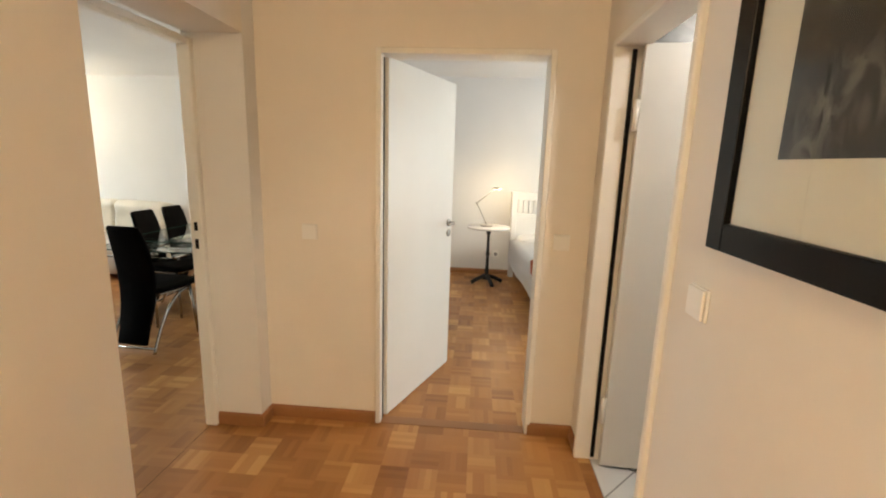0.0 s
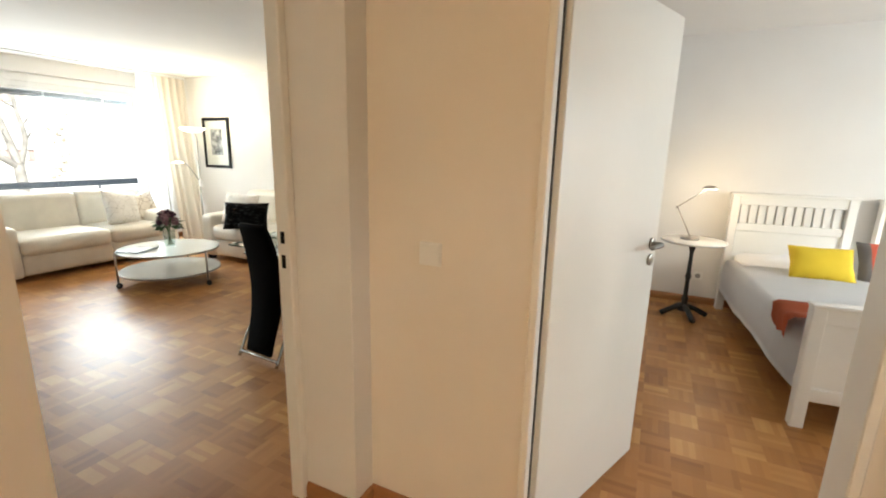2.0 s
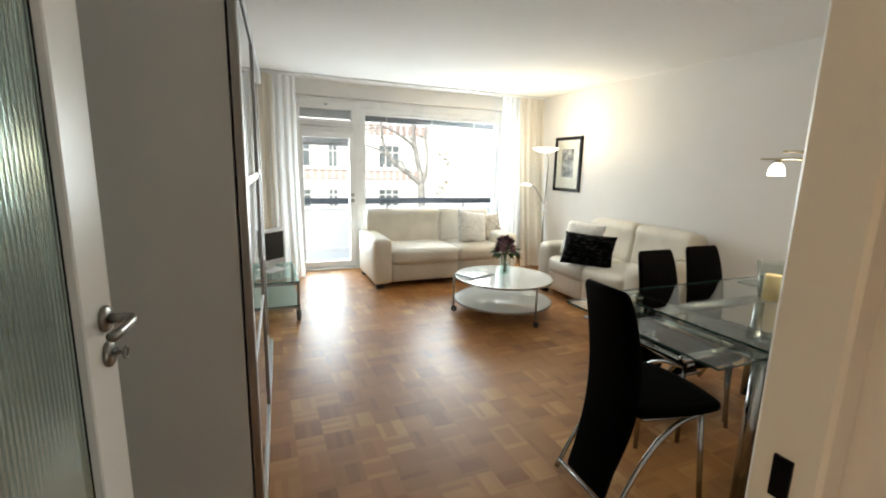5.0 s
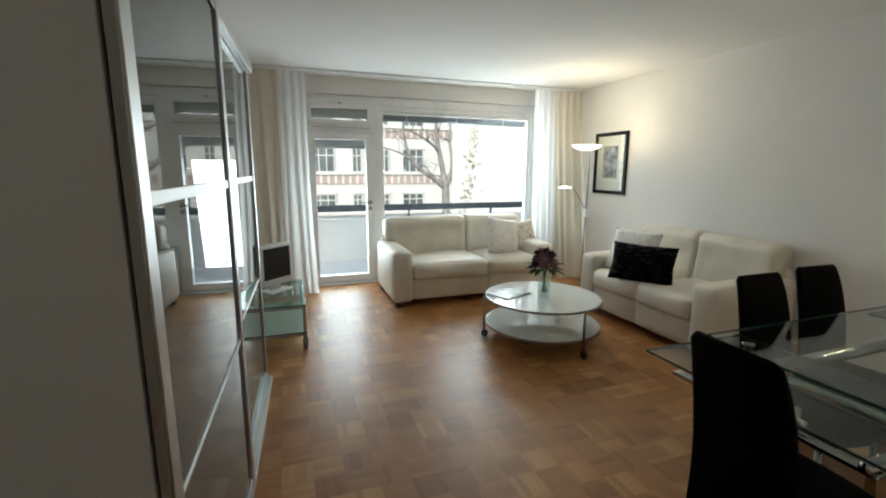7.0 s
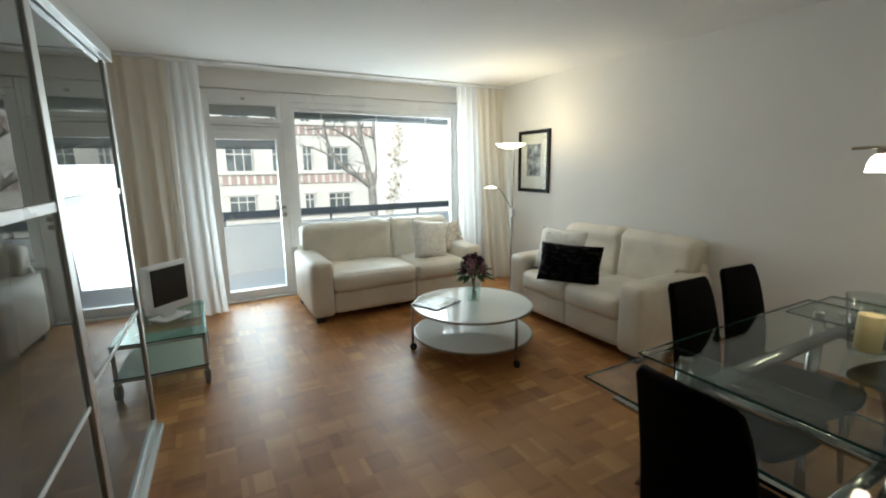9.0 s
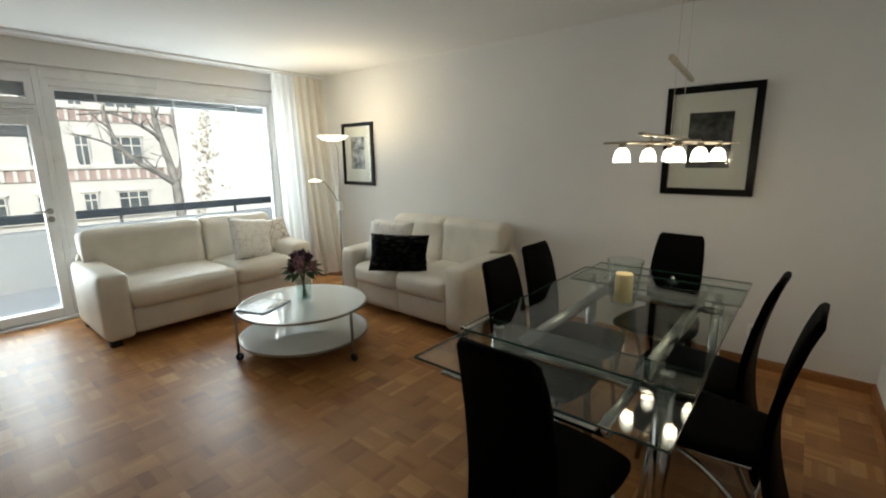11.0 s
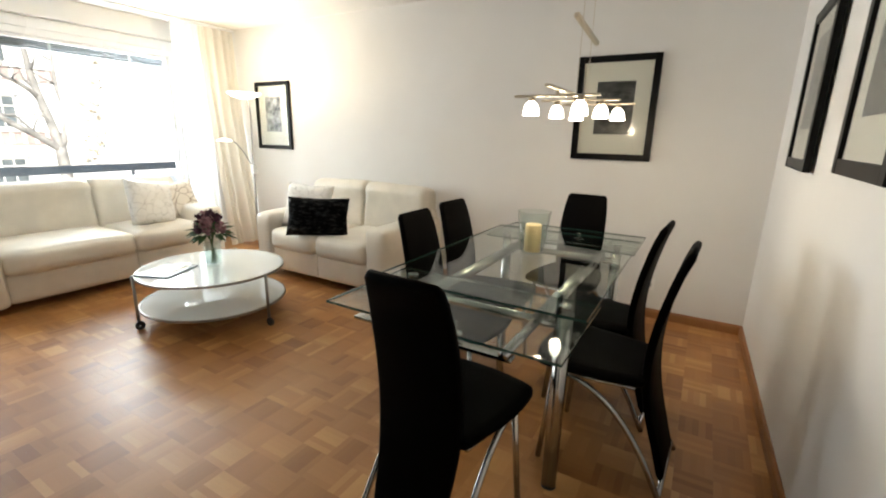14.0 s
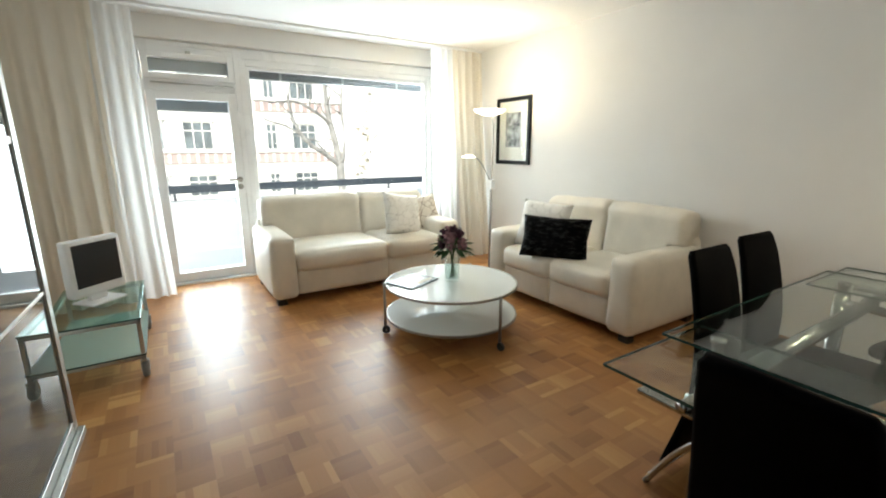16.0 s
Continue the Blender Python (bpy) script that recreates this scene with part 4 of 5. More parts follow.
# ---- coffee table
ct = thing("coffee_table", None, None, "round two-tier white glass coffee table with metal legs", "table", m=pose(-5.385, 6.262, 0))
R = 0.470
for z, name in ((0.358, "tabletop"), (0.135, "lower_shelf")):
    part(name, lathe(((0, z), (R - 0.008, z), (R - 0.006, z + 0.003), (R - 0.006, z + 0.009), (R - 0.009, z + 0.011), (0, z + 0.011)), 72), M["white_glass"], ct, "white back-painted glass disc")
    part("rim", lathe(((R - 0.005, z - 0.005), (R + 0.004, z - 0.005), (R + 0.005, z + 0.004), (R + 0.003, z + 0.011), (R - 0.005, z + 0.011)), 72, closed=True), M["steel"], ct, "brushed steel rim")
for a in (247, 8, 127.5):
    x, y = (R + 0.012) * math.cos(radians(a)), (R + 0.012) * math.sin(radians(a))
    leg = part("leg", tube([(x, y, 0.04), (x, y, 0.376)], 0.010), M["steel"], ct, smooth=True)
    bm = lathe(((0.006, -0.011), (0.025, -0.011), (0.029, -0.007), (0.029, 0.007), (0.025, 0.011), (0.006, 0.011)), 24, closed=True)
    bm.transform(Matrix.Translation((x + 0.012, y, 0.0295)) @ Matrix.Rotation(radians(a), 4, "Z") @ Matrix.Rotation(radians(90), 4, "X"))
    part("castor", bm, M["tyre"], ct, "black castor wheel", True)

vase = thing("flower_vase", lathe(((0, 0.0), (0.052, 0.0), (0.055, 0.012), (0.058, 0.16), (0.0555, 0.16), (0.051, 0.02), (0, 0.018)), 36), M["vase"],
             "clear glass vase with purple bouquet on coffee table", "vase", m=pose(-5.378, 6.265, 0.3695) @ Matrix.Diagonal((0.98, 0.98, 1.17, 1.0)), smooth=True)
part("water", lathe(((0, 0.022), (0.049, 0.022), (0.051, 0.10), (0, 0.10)), 30), M["water"], vase, "water")
rng = random.Random(4)
for k in range(11):
    a, r = rng.uniform(0, 6.28), rng.uniform(0.01, 0.035)
    b = a + 2.6
    part("stem", tube(arc([(r * math.cos(a), r * math.sin(a), 0.025), (0.01 * math.cos(b), 0.01 * math.sin(b), 0.16), (1.9 * r * math.cos(b), 1.9 * r * math.sin(b), 0.25)], 4), 0.0035, 6), M["stem"], vase)


def petal_cluster(bm, c, size, count, rng):
    for _ in range(count):
        d = Vector((rng.gauss(0, 1), rng.gauss(0, 1), rng.gauss(0.2, 1))).normalized()
        s = d.cross(Vector((rng.gauss(0, 1), rng.gauss(0, 1), rng.gauss(0, 1)))).normalized()
        t = d.cross(s)
        o = Vector(c) + d * size * rng.uniform(0.3, 0.9)
        w, l = size * rng.uniform(0.25, 0.5), size * rng.uniform(0.4, 0.7)
        v = [bm.verts.new(p) for p in (o - s * w * 0.5, o + t * l * 0.5 + d * l * 0.25 - s * w, o + t * l + d * l * 0.1, o + t * l * 0.5 + d * l * 0.25 + s * w, o + s * w * 0.5)]
        bm.faces.new(v)


for k in range(16):
    a, el = rng.uniform(0, 6.28), rng.uniform(0.1, 1.5)
    c = (0.118 * math.cos(a) * math.cos(el), 0.118 * math.sin(a) * math.cos(el), 0.222 + 0.085 * math.sin(el))
    bm = bmesh.new()
    petal_cluster(bm, c, rng.uniform(0.028, 0.044), 40, rng)
    part("flower", bm, M["petal_pale"] if k % 3 == 0 else M["petal"], vase, "dusky pink bloom" if k % 3 == 0 else "dark purple bloom")
for k in range(90):
    a, el = rng.uniform(0, 6.28), rng.uniform(-0.45, 1.1)
    d = Vector((math.cos(a) * math.cos(el), math.sin(a) * math.cos(el), math.sin(el) * 0.7))
    s = d.cross(Vector((0, 0, 1))).normalized()
    o = Vector((0, 0, 0.20)) + d * 0.065
    l, w = rng.uniform(0.08, 0.125), rng.uniform(0.014, 0.028)
    up = Vector((0, 0, 1))
    bm = bmesh.new()
    v = [bm.verts.new(p) for p in (o, o + d * l * 0.45 + s * w + up * 0.008, o + d * l - up * 0.012, o + d * l * 0.45 - s * w + up * 0.008)]
    mid = bm.verts.new(o + d * l * 0.5)
    for i in range(4):
        bm.faces.new((v[i], v[(i + 1) % 4], mid))
    part("leaf", bm, M["leaf"], vase)
mag = thing("magazine", box((-0.15, -0.12, 0), (0.15, 0.12, 0.010), 0.002), M["paper"], "glossy grey-blue magazine lying on coffee table", "magazine", m=pose(-5.51, 6.01, 0.3695, 0, 0, -68))
part("cover_panel", box((-0.135, -0.105, 0.0102), (0.135, 0.105, 0.0108)), M["paper_pale"], mag, "pale silver picture on the cover")
part("title_bar", box((-0.12, 0.06, 0.0109), (0.06, 0.09, 0.0113)), M["mat_board"], mag, "white title bar")
part("spine_stripe", box((-0.149, -0.118, 0.0102), (-0.138, 0.118, 0.0106)), M["rail"], mag, "dark spine stripe")


# ---- floor lamp
lamp = thing("floor_lamp", None, None, "brass-toned uplighter floor lamp with lit reading arm", "lamp", m=pose(-6.33, 7.36, 0))
part("base", lathe(((0, 0), (0.13, 0), (0.13, 0.012), (0.11, 0.022), (0.02, 0.028), (0, 0.028)), 36), M["steel"], lamp, smooth=True)
part("pole", tube([(0, 0, 0.02), (0.0, 0, 0.6), (0.0, 0, 0.98)], 0.011), M["steel"], lamp, smooth=True)
part("pole", tube(arc([(0, 0, 0.95), (0.03, -0.01, 1.3), (0.02, 0, 1.5), (-0.03, 0.01, 1.615)], 6), 0.007), M["steel"], lamp, smooth=True)
part("control_box", box((0.008, -0.03, 0.90), (0.045, 0.015, 0.99), 0.004), M["pvc"], lamp, "white dimmer box")
part("reading_arm", tube(arc([(0, 0, 0.96), (0.02, -0.10, 1.10), (0.04, -0.20, 1.20), (0.06, -0.29, 1.225)], 6), 0.006), M["steel"], lamp, smooth=True)
part("bowl", lathe(((0.02, 1.61), (0.06, 1.612), (0.12, 1.632), (0.158, 1.662), (0.154, 1.664), (0.115, 1.638), (0.055, 1.618), (0.0, 1.616)), 40, (-0.045, 0.0, 0)), M["bowl"], lamp, "opal glass uplighter bowl, lit", True)
part("reading_shade", lathe(((0.0, 1.24), (0.02, 1.238), (0.062, 1.222), (0.066, 1.214), (0.0, 1.216)), 28, (0.085, -0.34, 0)), M["bowl"], lamp, "small opal glass shade, lit", True)
point_lamp("uplighter_bulb", (-6.375, 7.36, 1.70), 9.5, (1.0, 0.76, 0.45), 0.06)
point_lamp("reading_bulb", (-6.245, 7.02, 1.19), 0.9, (1.0, 0.78, 0.5), 0.03)


# ---- television on a glass trolley
cart = thing("tv_trolley", None, None, "glass television trolley with steel frame on castors", "trolley", m=pose(0, 0, 0))
cx0, cx1, cy0, cy1 = -6.60, -5.735, 3.93, 4.385
for z, name in ((0.360, "glass_top"), (0.142, "glass_shelf")):
    part(name, box((cx0, cy0, z), (cx1, cy1, z + 0.010), 0.002, 1), M["shelf_glass" if name == "glass_top" else "frosted"], cart, "sea-green glass sheet")
    part("glass_edge", boxes(((cx1 - 0.001, cy0, z + 0.001), (cx1 + 0.0008, cy1, z + 0.009)), ((cx0, cy1 - 0.001, z + 0.001), (cx1, cy1 + 0.0008, z + 0.009))), M["edge_glass"], cart, "dark green glass edge")
for y in (cy0 + 0.015, cy1 - 0.015):
    for z in (0.120, 0.337):
        part("frame_rail", box((cx0 + 0.02, y - 0.011, z), (cx1 - 0.005, y + 0.011, z + 0.022), 0.003, 1), M["alu"], cart)
    for x in (cx0 + 0.03, cx1 - 0.016):
        part("post", box((x - 0.011, y - 0.011, 0.108), (x + 0.011, y + 0.011, 0.359), 0.003, 1), M["alu"], cart)
        bm = lathe(((0.010, -0.016), (0.042, -0.016), (0.049, -0.010), (0.049, 0.010), (0.042, 0.016), (0.010, 0.016)), 24, closed=True)
        bm.transform(Matrix.Translation((x - 0.012, y, 0.0495)) @ Matrix.Rotation(radians(90), 4, "X"))
        wheel = part("castor", bm, M["rubber"], cart, "grey castor wheel", True)
        part("castor_fork", boxes(((x - 0.022, y - 0.021, 0.045), (x + 0.008, y - 0.017, 0.108)), ((x - 0.022, y + 0.017, 0.045), (x + 0.008, y + 0.021, 0.108)), ((x - 0.022, y - 0.017, 0.101), (x + 0.008, y + 0.017, 0.108))), M["alu"], wheel, "bright metal fork")
for x in (cx0 + 0.03, cx1 - 0.016):
    for z in (0.121, 0.338):
        part("cross_rail", box((x - 0.0105, cy0 + 0.02, z), (x + 0.0105, cy1 - 0.02, z + 0.02), 0.003, 1), M["alu"], cart)
tv = thing("television", None, None, "small pale grey flat television on the trolley", "television", m=pose(-6.22, 4.165, 0.3705, 0, 0, 134) @ Matrix.Diagonal((0.88, 0.92, 1.0, 1.0)))
part("casing", soft_box((-0.195, -0.03, 0.055), (0.195, 0.045, 0.405), 0.02, 0.0, 6), M["tv"], tv, "pale grey casing", True)
part("screen", box((-0.16, -0.033, 0.115), (0.16, -0.029, 0.378), 0.001, 1), M["screen"], tv, "dark switched-off screen")
part("stand", boxes(((-0.13, -0.09, 0.0), (0.13, 0.09, 0.014)), ((-0.06, 0.0, 0.014), (0.06, 0.04, 0.07)), bevel=0.005), M["tv"], tv)


# ---- wardrobe with sliding doors
wd = thing("wardrobe", None, None, "white wardrobe with glossy grey-white glass sliding doors", "wardrobe", m=pose(-3.22, 4.05, 0, 0, 0, -2.4))
wx0, wx1, wy0, wy1, wz = -2.08, 0.0, -0.56, -0.036, 1.98
for x in (wx0, wx1 - 0.02):
    part("side_panel", box((x, wy0, 0), (x + 0.02, wy1 + 0.004, wz), 0.0015, 1), M["side"], wd, "white laminate side panel")
part("top_panel", box((wx0 + 0.02, wy0, wz - 0.02), (wx1 - 0.02, wy1, wz), 0.0015, 1), M["side"], wd)
part("plinth", box((wx0 + 0.02, wy0, 0), (wx1 - 0.02, wy1, 0.06), 0.0015, 1), M["side"], wd)
part("rear_panel", box((wx0 + 0.02, wy0, 0.06), (wx1 - 0.02, wy0 + 0.01, wz - 0.02)), M["side"], wd)
for z0, z1 in ((0.0, 0.035), (wz - 0.03, wz + 0.03)):
    part("track", box((wx0, wy1 + 0.005, z0), (wx1, wy1 + 0.034, z1), 0.002, 1), M["alu"], wd, "aluminium door track")


def sliding_door(x0, x1, y, dark):
    z0, z1 = 0.04, wz + 0.02
    dr = part("sliding_door", box((x0 + 0.02, y + 0.0005, z0 + 0.02), (x1 - 0.02, y + 0.0035, z1 - 0.02)), M["alu"], wd, "aluminium framed sliding door")
    for a, b in ((x0, x0 + 0.055), (x1 - 0.055, x1)):
        part("stile", box((a, y, z0), (b, y + 0.026, z1), 0.002, 1), M["alu"], dr, "aluminium stile")
    for a, b in ((z0, z0 + 0.05), (z1 - 0.05, z1)):
        part("end_rail", box((x0 + 0.055, y, a), (x1 - 0.055, y + 0.024, b), 0.002, 1), M["alu"], dr, "aluminium rail")
    stops = (z0 + 0.05, 0.71, 1.338, z1 - 0.05)
    for a, b in zip(stops, stops[1:]):
        part("door_panel", box((x0 + 0.055, y + 0.004, a + 0.006), (x1 - 0.055, y + 0.017, b - 0.006)), M["lacquer"], dr, "glossy white glass panel")
    for z, h in zip(stops[1:-1], (0.007, 0.015)):
        part("rail", box((x0 + 0.055, y + 0.002, z - h), (x1 - 0.055, y + 0.022, z + h), 0.002, 1), M["pvc"], dr, "white cross rail")
    for x in (x0, x1):
        s = 1 if x == x0 else -1
        part("edge_strip", box((min(x, x - s * 0.006), y + 0.004, z0), (max(x, x - s * 0.006), y + 0.022, z1)), M["black"] if dark == (x == x0) else M["steel"], dr, "dark handle strip" if dark == (x == x0) else "steel edge strip")
    return dr


sliding_door(wx1 - 1.01, wx1 - 0.004, wy1 + 0.010, True)
sliding_door(wx0 + 0.004, wx1 - 0.985, wy1 - 0.018, False)

# ---------------------------------------------------------------- dining corner
# extending glass table
dt = thing("dining_table", None, None, "extending clear glass dining table on chrome legs", "table", m=pose(0, 0, 0))
TX0, TX1 = -3.53, -2.695


def glass_leaf(name, y0, y1, z):
    part(name, box((TX0, y0, z), (TX1, y1, z + 0.010), 0.002, 1), M["table_glass"], dt, "clear glass sheet")
    part("glass_edge", boxes(((TX0 - 0.0008, y0, z + 0.001), (TX0 + 0.001, y1, z + 0.009)), ((TX1 - 0.001, y0, z + 0.001), (TX1 + 0.0008, y1, z + 0.009)),
                             ((TX0, y0 - 0.0008, z + 0.001), (TX1, y0 + 0.001, z + 0.009)), ((TX0, y1 - 0.001, z + 0.001), (TX1, y1 + 0.0008, z + 0.009))), M["edge_glass"], dt, "dark green glass edge")


glass_leaf("tabletop", 5.80, 7.08, 0.752)
glass_leaf("end_leaf", 5.53, 6.02, 0.728)
glass_leaf("end_leaf", 6.86, 7.35, 0.728)
for x in (TX0 + 0.10, TX1 - 0.10):
    for y in (5.93, 6.95):
        part("leg", tube([(x, y, 0.0), (x, y, 0.70)], 0.028, 18), M["chrome"], dt, "chrome tube leg", True)
        part("pad", lathe(((0, 0), (0.0285, 0), (0.0285, 0.006), (0.0282, 0.007), (0, 0.007)), 20, (x, y, 0)), M["tyre"], dt, "black foot pad")
        part("glass_holder", lathe(((0, 0.70), (0.016, 0.70), (0.016, 0.735), (0.022, 0.737), (0.022, 0.751), (0, 0.751)), 18, (x, y, 0)), M["chrome"], dt, "chrome glass holder", True)
for x in (TX0 + 0.19, TX1 - 0.185):
    part("side_rail", tube([(x, 5.93, 0.685), (x, 6.95, 0.685)], 0.026, 18), M["chrome"], dt, "chrome side rail", True)
    for y0, y1 in ((5.925, 5.932), (6.948, 6.955)):
        part("rail_cap", tube([(x, y0, 0.685), (x, y1, 0.685)], 0.028, 18), M["tyre"], dt, "black rail end ring", True)
    for y0, y1 in ((5.585, 5.926), (6.954, 7.295)):
        part("slide_arm", tube([(x, y0, 0.685), (x, y1, 0.685)], 0.016, 14), M["chrome"], dt, "chrome slide arm", True)
for y in (5.94, 6.94):
    part("cross_rail", tube([(TX0 + 0.10, y, 0.665), (TX1 - 0.10, y, 0.665)], 0.018, 14), M["chrome"], dt, "chrome cross rail", True)
for y in (5.62, 7.26):
    part("leaf_rail", box((TX0 + 0.06, y - 0.02, 0.655), (TX1 - 0.165, y + 0.02, 0.669), 0.004), M["chrome"], dt, "flat chrome leaf rail")
    for x in (TX0 + 0.2, TX1 - 0.38):
        bm = tube([(x, y + 0.02, 0.675), (x, y + 0.02, 0.727)], 0.012, 12)
        add_tube(bm, [(x - 0.03, y + 0.02, 0.69), (x + 0.03, y + 0.02, 0.69)], 0.009, 10)
        part("leaf_support", bm, M["chrome"], dt, "chrome leaf support", True)

candle = thing("candle_holder", lathe(((0, 0), (0.052, 0), (0.055, 0.006), (0.080, 0.205), (0.0775, 0.205), (0.052, 0.010), (0, 0.008)), 36), M["vase"],
               "flared clear glass candle holder on dining table", "candle holder", m=pose(-3.12, 6.50, 0.7625), smooth=True)
thing("candle", lathe(((0, 0), (0.037, 0), (0.039, 0.004), (0.039, 0.128), (0.036, 0.133), (0.010, 0.131), (0, 0.130)), 30), M["candle"],
      "thick ivory pillar candle in glass holder", "candle", m=pose(-3.12, 6.50, 0.7712), smooth=True)


# high-back chair, local: faces +y, back at -y
def dining_chair():
    ob = thing("dining_chair", None, None, "black leather high-back dining chair with chrome legs", "chair", group="chairs round the table")
    line = arc([(0, -0.055, 0.945), (0, -0.020, 0.84), (0, 0.018, 0.66), (0, 0.030, 0.50), (0, 0.012, 0.34), (0, -0.035, 0.17), (0, -0.068, 0.055)], 6)
    bm = bmesh.new()
    rings = []
    n = len(line)
    for i, p in enumerate(line):
        d = (line[min(i + 1, n - 1)] - line[max(i - 1, 0)]).normalized()
        nor = Vector((0, -d.z, d.y))
        k = i / (n - 1)
        hw = 0.124 + 0.028 * math.sin(math.pi * min(1, k * 1.2)) - 0.004 * k
        if i == 0:
            hw -= 0.008
        th = 0.011 if 0 < i < n - 1 else 0.006
        ring = []
        for u, s in ((-1, -1), (-0.93, -1.35), (0, -1.2), (0.93, -1.35), (1, -1), (1, 1), (0.93, 1.35), (0, 1.2), (-0.93, 1.35), (-1, 1)):
            ring.append(bm.verts.new(p + Vector((u * hw, 0, 0)) + nor * s * th))
        rings.append(ring)
    for a, b in zip(rings, rings[1:]):
        for k in range(10):
            bm.faces.new((a[k], a[(k + 1) % 10], b[(k + 1) % 10], b[k]))
    bm.faces.new(rings[0])
    bm.faces.new(rings[-1])
    part("backrest", bm, M["black_leather"], ob, smooth=True)
    bm = soft_box((-0.205, 0.03, 0.425), (0.205, 0.455, 0.472), 0.022, 0.008, 10)
    for v in bm.verts:
        k = (v.co.y - 0.03) / 0.425
        v.co.x *= 0.80 + 0.24 * math.sin(max(0, min(1, k)) * 1.9)
        v.co.y -= 0.03 * (abs(v.co.x) / 0.2) ** 2 * max(0, k)
    part("seat", bm, M["black_leather"], ob, smooth=True)
    part("seat_frame", tube(arc([(-0.15, 0.06, 0.418), (-0.175, 0.25, 0.418), (-0.14, 0.39, 0.418), (0, 0.41, 0.418), (0.14, 0.39, 0.418), (0.175, 0.25, 0.418), (0.15, 0.06, 0.418)], 5), 0.009), M["chrome"], ob, smooth=True)
    for s in (-1, 1):
        part("leg", tube([(s * 0.165, 0.36, 0.415), (s * 0.19, 0.39, 0.0)], 0.0115, 12), M["chrome"], ob, "chrome tube leg", True)
        part("leg", tube(arc([(s * 0.17, 0.35, 0.408), (s * 0.174, 0.23, 0.385), (s * 0.179, 0.11, 0.305), (s * 0.183, 0.005, 0.17), (s * 0.187, -0.085, 0.0)], 6), 0.0115, 12), M["chrome"], ob, "curved chrome rear leg", True)
    part("stretcher", tube([(-0.183, -0.072, 0.035), (0.183, -0.072, 0.035)], 0.010, 12), M["chrome"], ob, "chrome foot bar", True)
    return ob


chair = dining_chair()
chair.matrix_world = pose(-3.085, 5.42, 0, 0, 0, -3.5)
for x, y, rz in ((-3.60, 6.26, -90), (-3.635, 6.70, -92), (-3.10, 7.46, 176), (-2.485, 6.24, 87), (-2.60, 6.67, 86)):
    copy_thing(chair, pose(x, y, 0, 0, 0, rz))


# pendant lamp: three cross bars with two shades each, hung from a balance bar
pend = thing("pendant_lamp", None, None, "brass-toned pendant lamp with six lit opal shades", "lamp", m=pose(0, 0, 0))
px = -3.035
part("main_bar", box((px - 0.012, 6.28, 1.505), (px + 0.012, 7.10, 1.517), 0.003, 1), M["champagne"], pend, "flat satin metal bar")
main_x = px
for y, px in ((6.43, main_x - 0.007), (6.70, main_x + 0.026), (6.97, main_x + 0.055)):
    cb = part("cross_bar", box((px - 0.185, y - 0.010, 1.478), (px + 0.185, y + 0.010, 1.488), 0.003, 1), M["champagne"], pend)
    part("bar_post", tube([(main_x, y, 1.488), (main_x, y, 1.505)], 0.007, 10), M["champagne"], cb, smooth=True)
    for s in (-1, 1):
        x = px + s * 0.105
        part("socket", lathe(((0, 1.478), (0.012, 1.478), (0.014, 1.466), (0.02, 1.462), (0, 1.462)), 18, (x, y, 0)), M["champagne"], cb, smooth=True)
        part("shade", lathe(((0.0, 1.462), (0.014, 1.461), (0.026, 1.450), (0.033, 1.429), (0.036, 1.402), (0.0335, 1.402), (0.0305, 1.427), (0.023, 1.446), (0.0, 1.454)), 28, (x, y, 0)), M["shade"], cb, "opal glass shade, lit", True)
        point_lamp("pendant_bulb", (x, y, 1.385), 0.95, (1.0, 0.78, 0.52), 0.03)
part("balance_bar", box((-0.012, -0.22, -0.011), (0.012, 0.22, 0.011), 0.004, 1), M["champagne"], pend, "satin metal balance bar").matrix_local = pose(main_x, 6.84, 1.818, -5.5)
for y in (6.74, 6.94):
    part("wire", tube([(main_x, y, 1.517), (main_x, y, TOP - 0.03)], 0.0014, 6), M["champagne"], pend)
part("ceiling_rose", box((main_x - 0.04, 6.66, TOP - 0.032), (main_x + 0.04, 7.02, TOP - 0.001), 0.006), M["champagne"], pend)

# ---------------------------------------------------------------- hall lamp, above the view
hl = thing("ceiling_lamp", lathe(((0, -0.09), (0.10, -0.08), (0.15, -0.04), (0.155, -0.008), (0, -0.008)), 36), M["bowl"], "round opal glass ceiling lamp in the hall, lit", "lamp", m=pose(-0.5, 0.9, TOP), smooth=True)
point_lamp("hall_bulb", (-0.5, 0.9, TOP - 0.20), 25.5, (1.0, 0.72, 0.43), 0.12)

# assumed lamp, never in view: added to light bathroom and hall corner
thing("bathroom_ceiling_lamp", lathe(((0, -0.07), (0.09, -0.06), (0.13, -0.008), (0, -0.008)), 30), M["bowl"], "assumed ceiling lamp in the bathroom, out of view, lit", "lamp", m=pose(0.85, 3.7, TOP), smooth=True)
point_lamp("bathroom_bulb", (0.85, 3.7, TOP - 0.16), 9.0, (1.0, 0.92, 0.86), 0.1)

# ---------------------------------------------------------------- bedroom
win2 = thing("window_2", None, None, "white framed bedroom window", "window", "structure", m=pose(0, 0, 0))
part("window_frame", boxes(((3.06, 5.8, 0.85), (3.12, 5.87, 2.2)), ((3.06, 7.33, 0.85), (3.12, 7.4, 2.2)), ((3.061, 5.87, 0.85), (3.119, 7.33, 0.92)), ((3.061, 5.87, 2.13), (3.119, 7.33, 2.2)), ((3.061, 6.565, 0.92), (3.119, 6.635, 2.13)), bevel=0.003, segments=1), M["pvc"], win2)
wp = part("pane", box((3.085, 5.86, 0.91), (3.093, 7.34, 2.14)), M["pane"], win2)
wp.visible_shadow = False


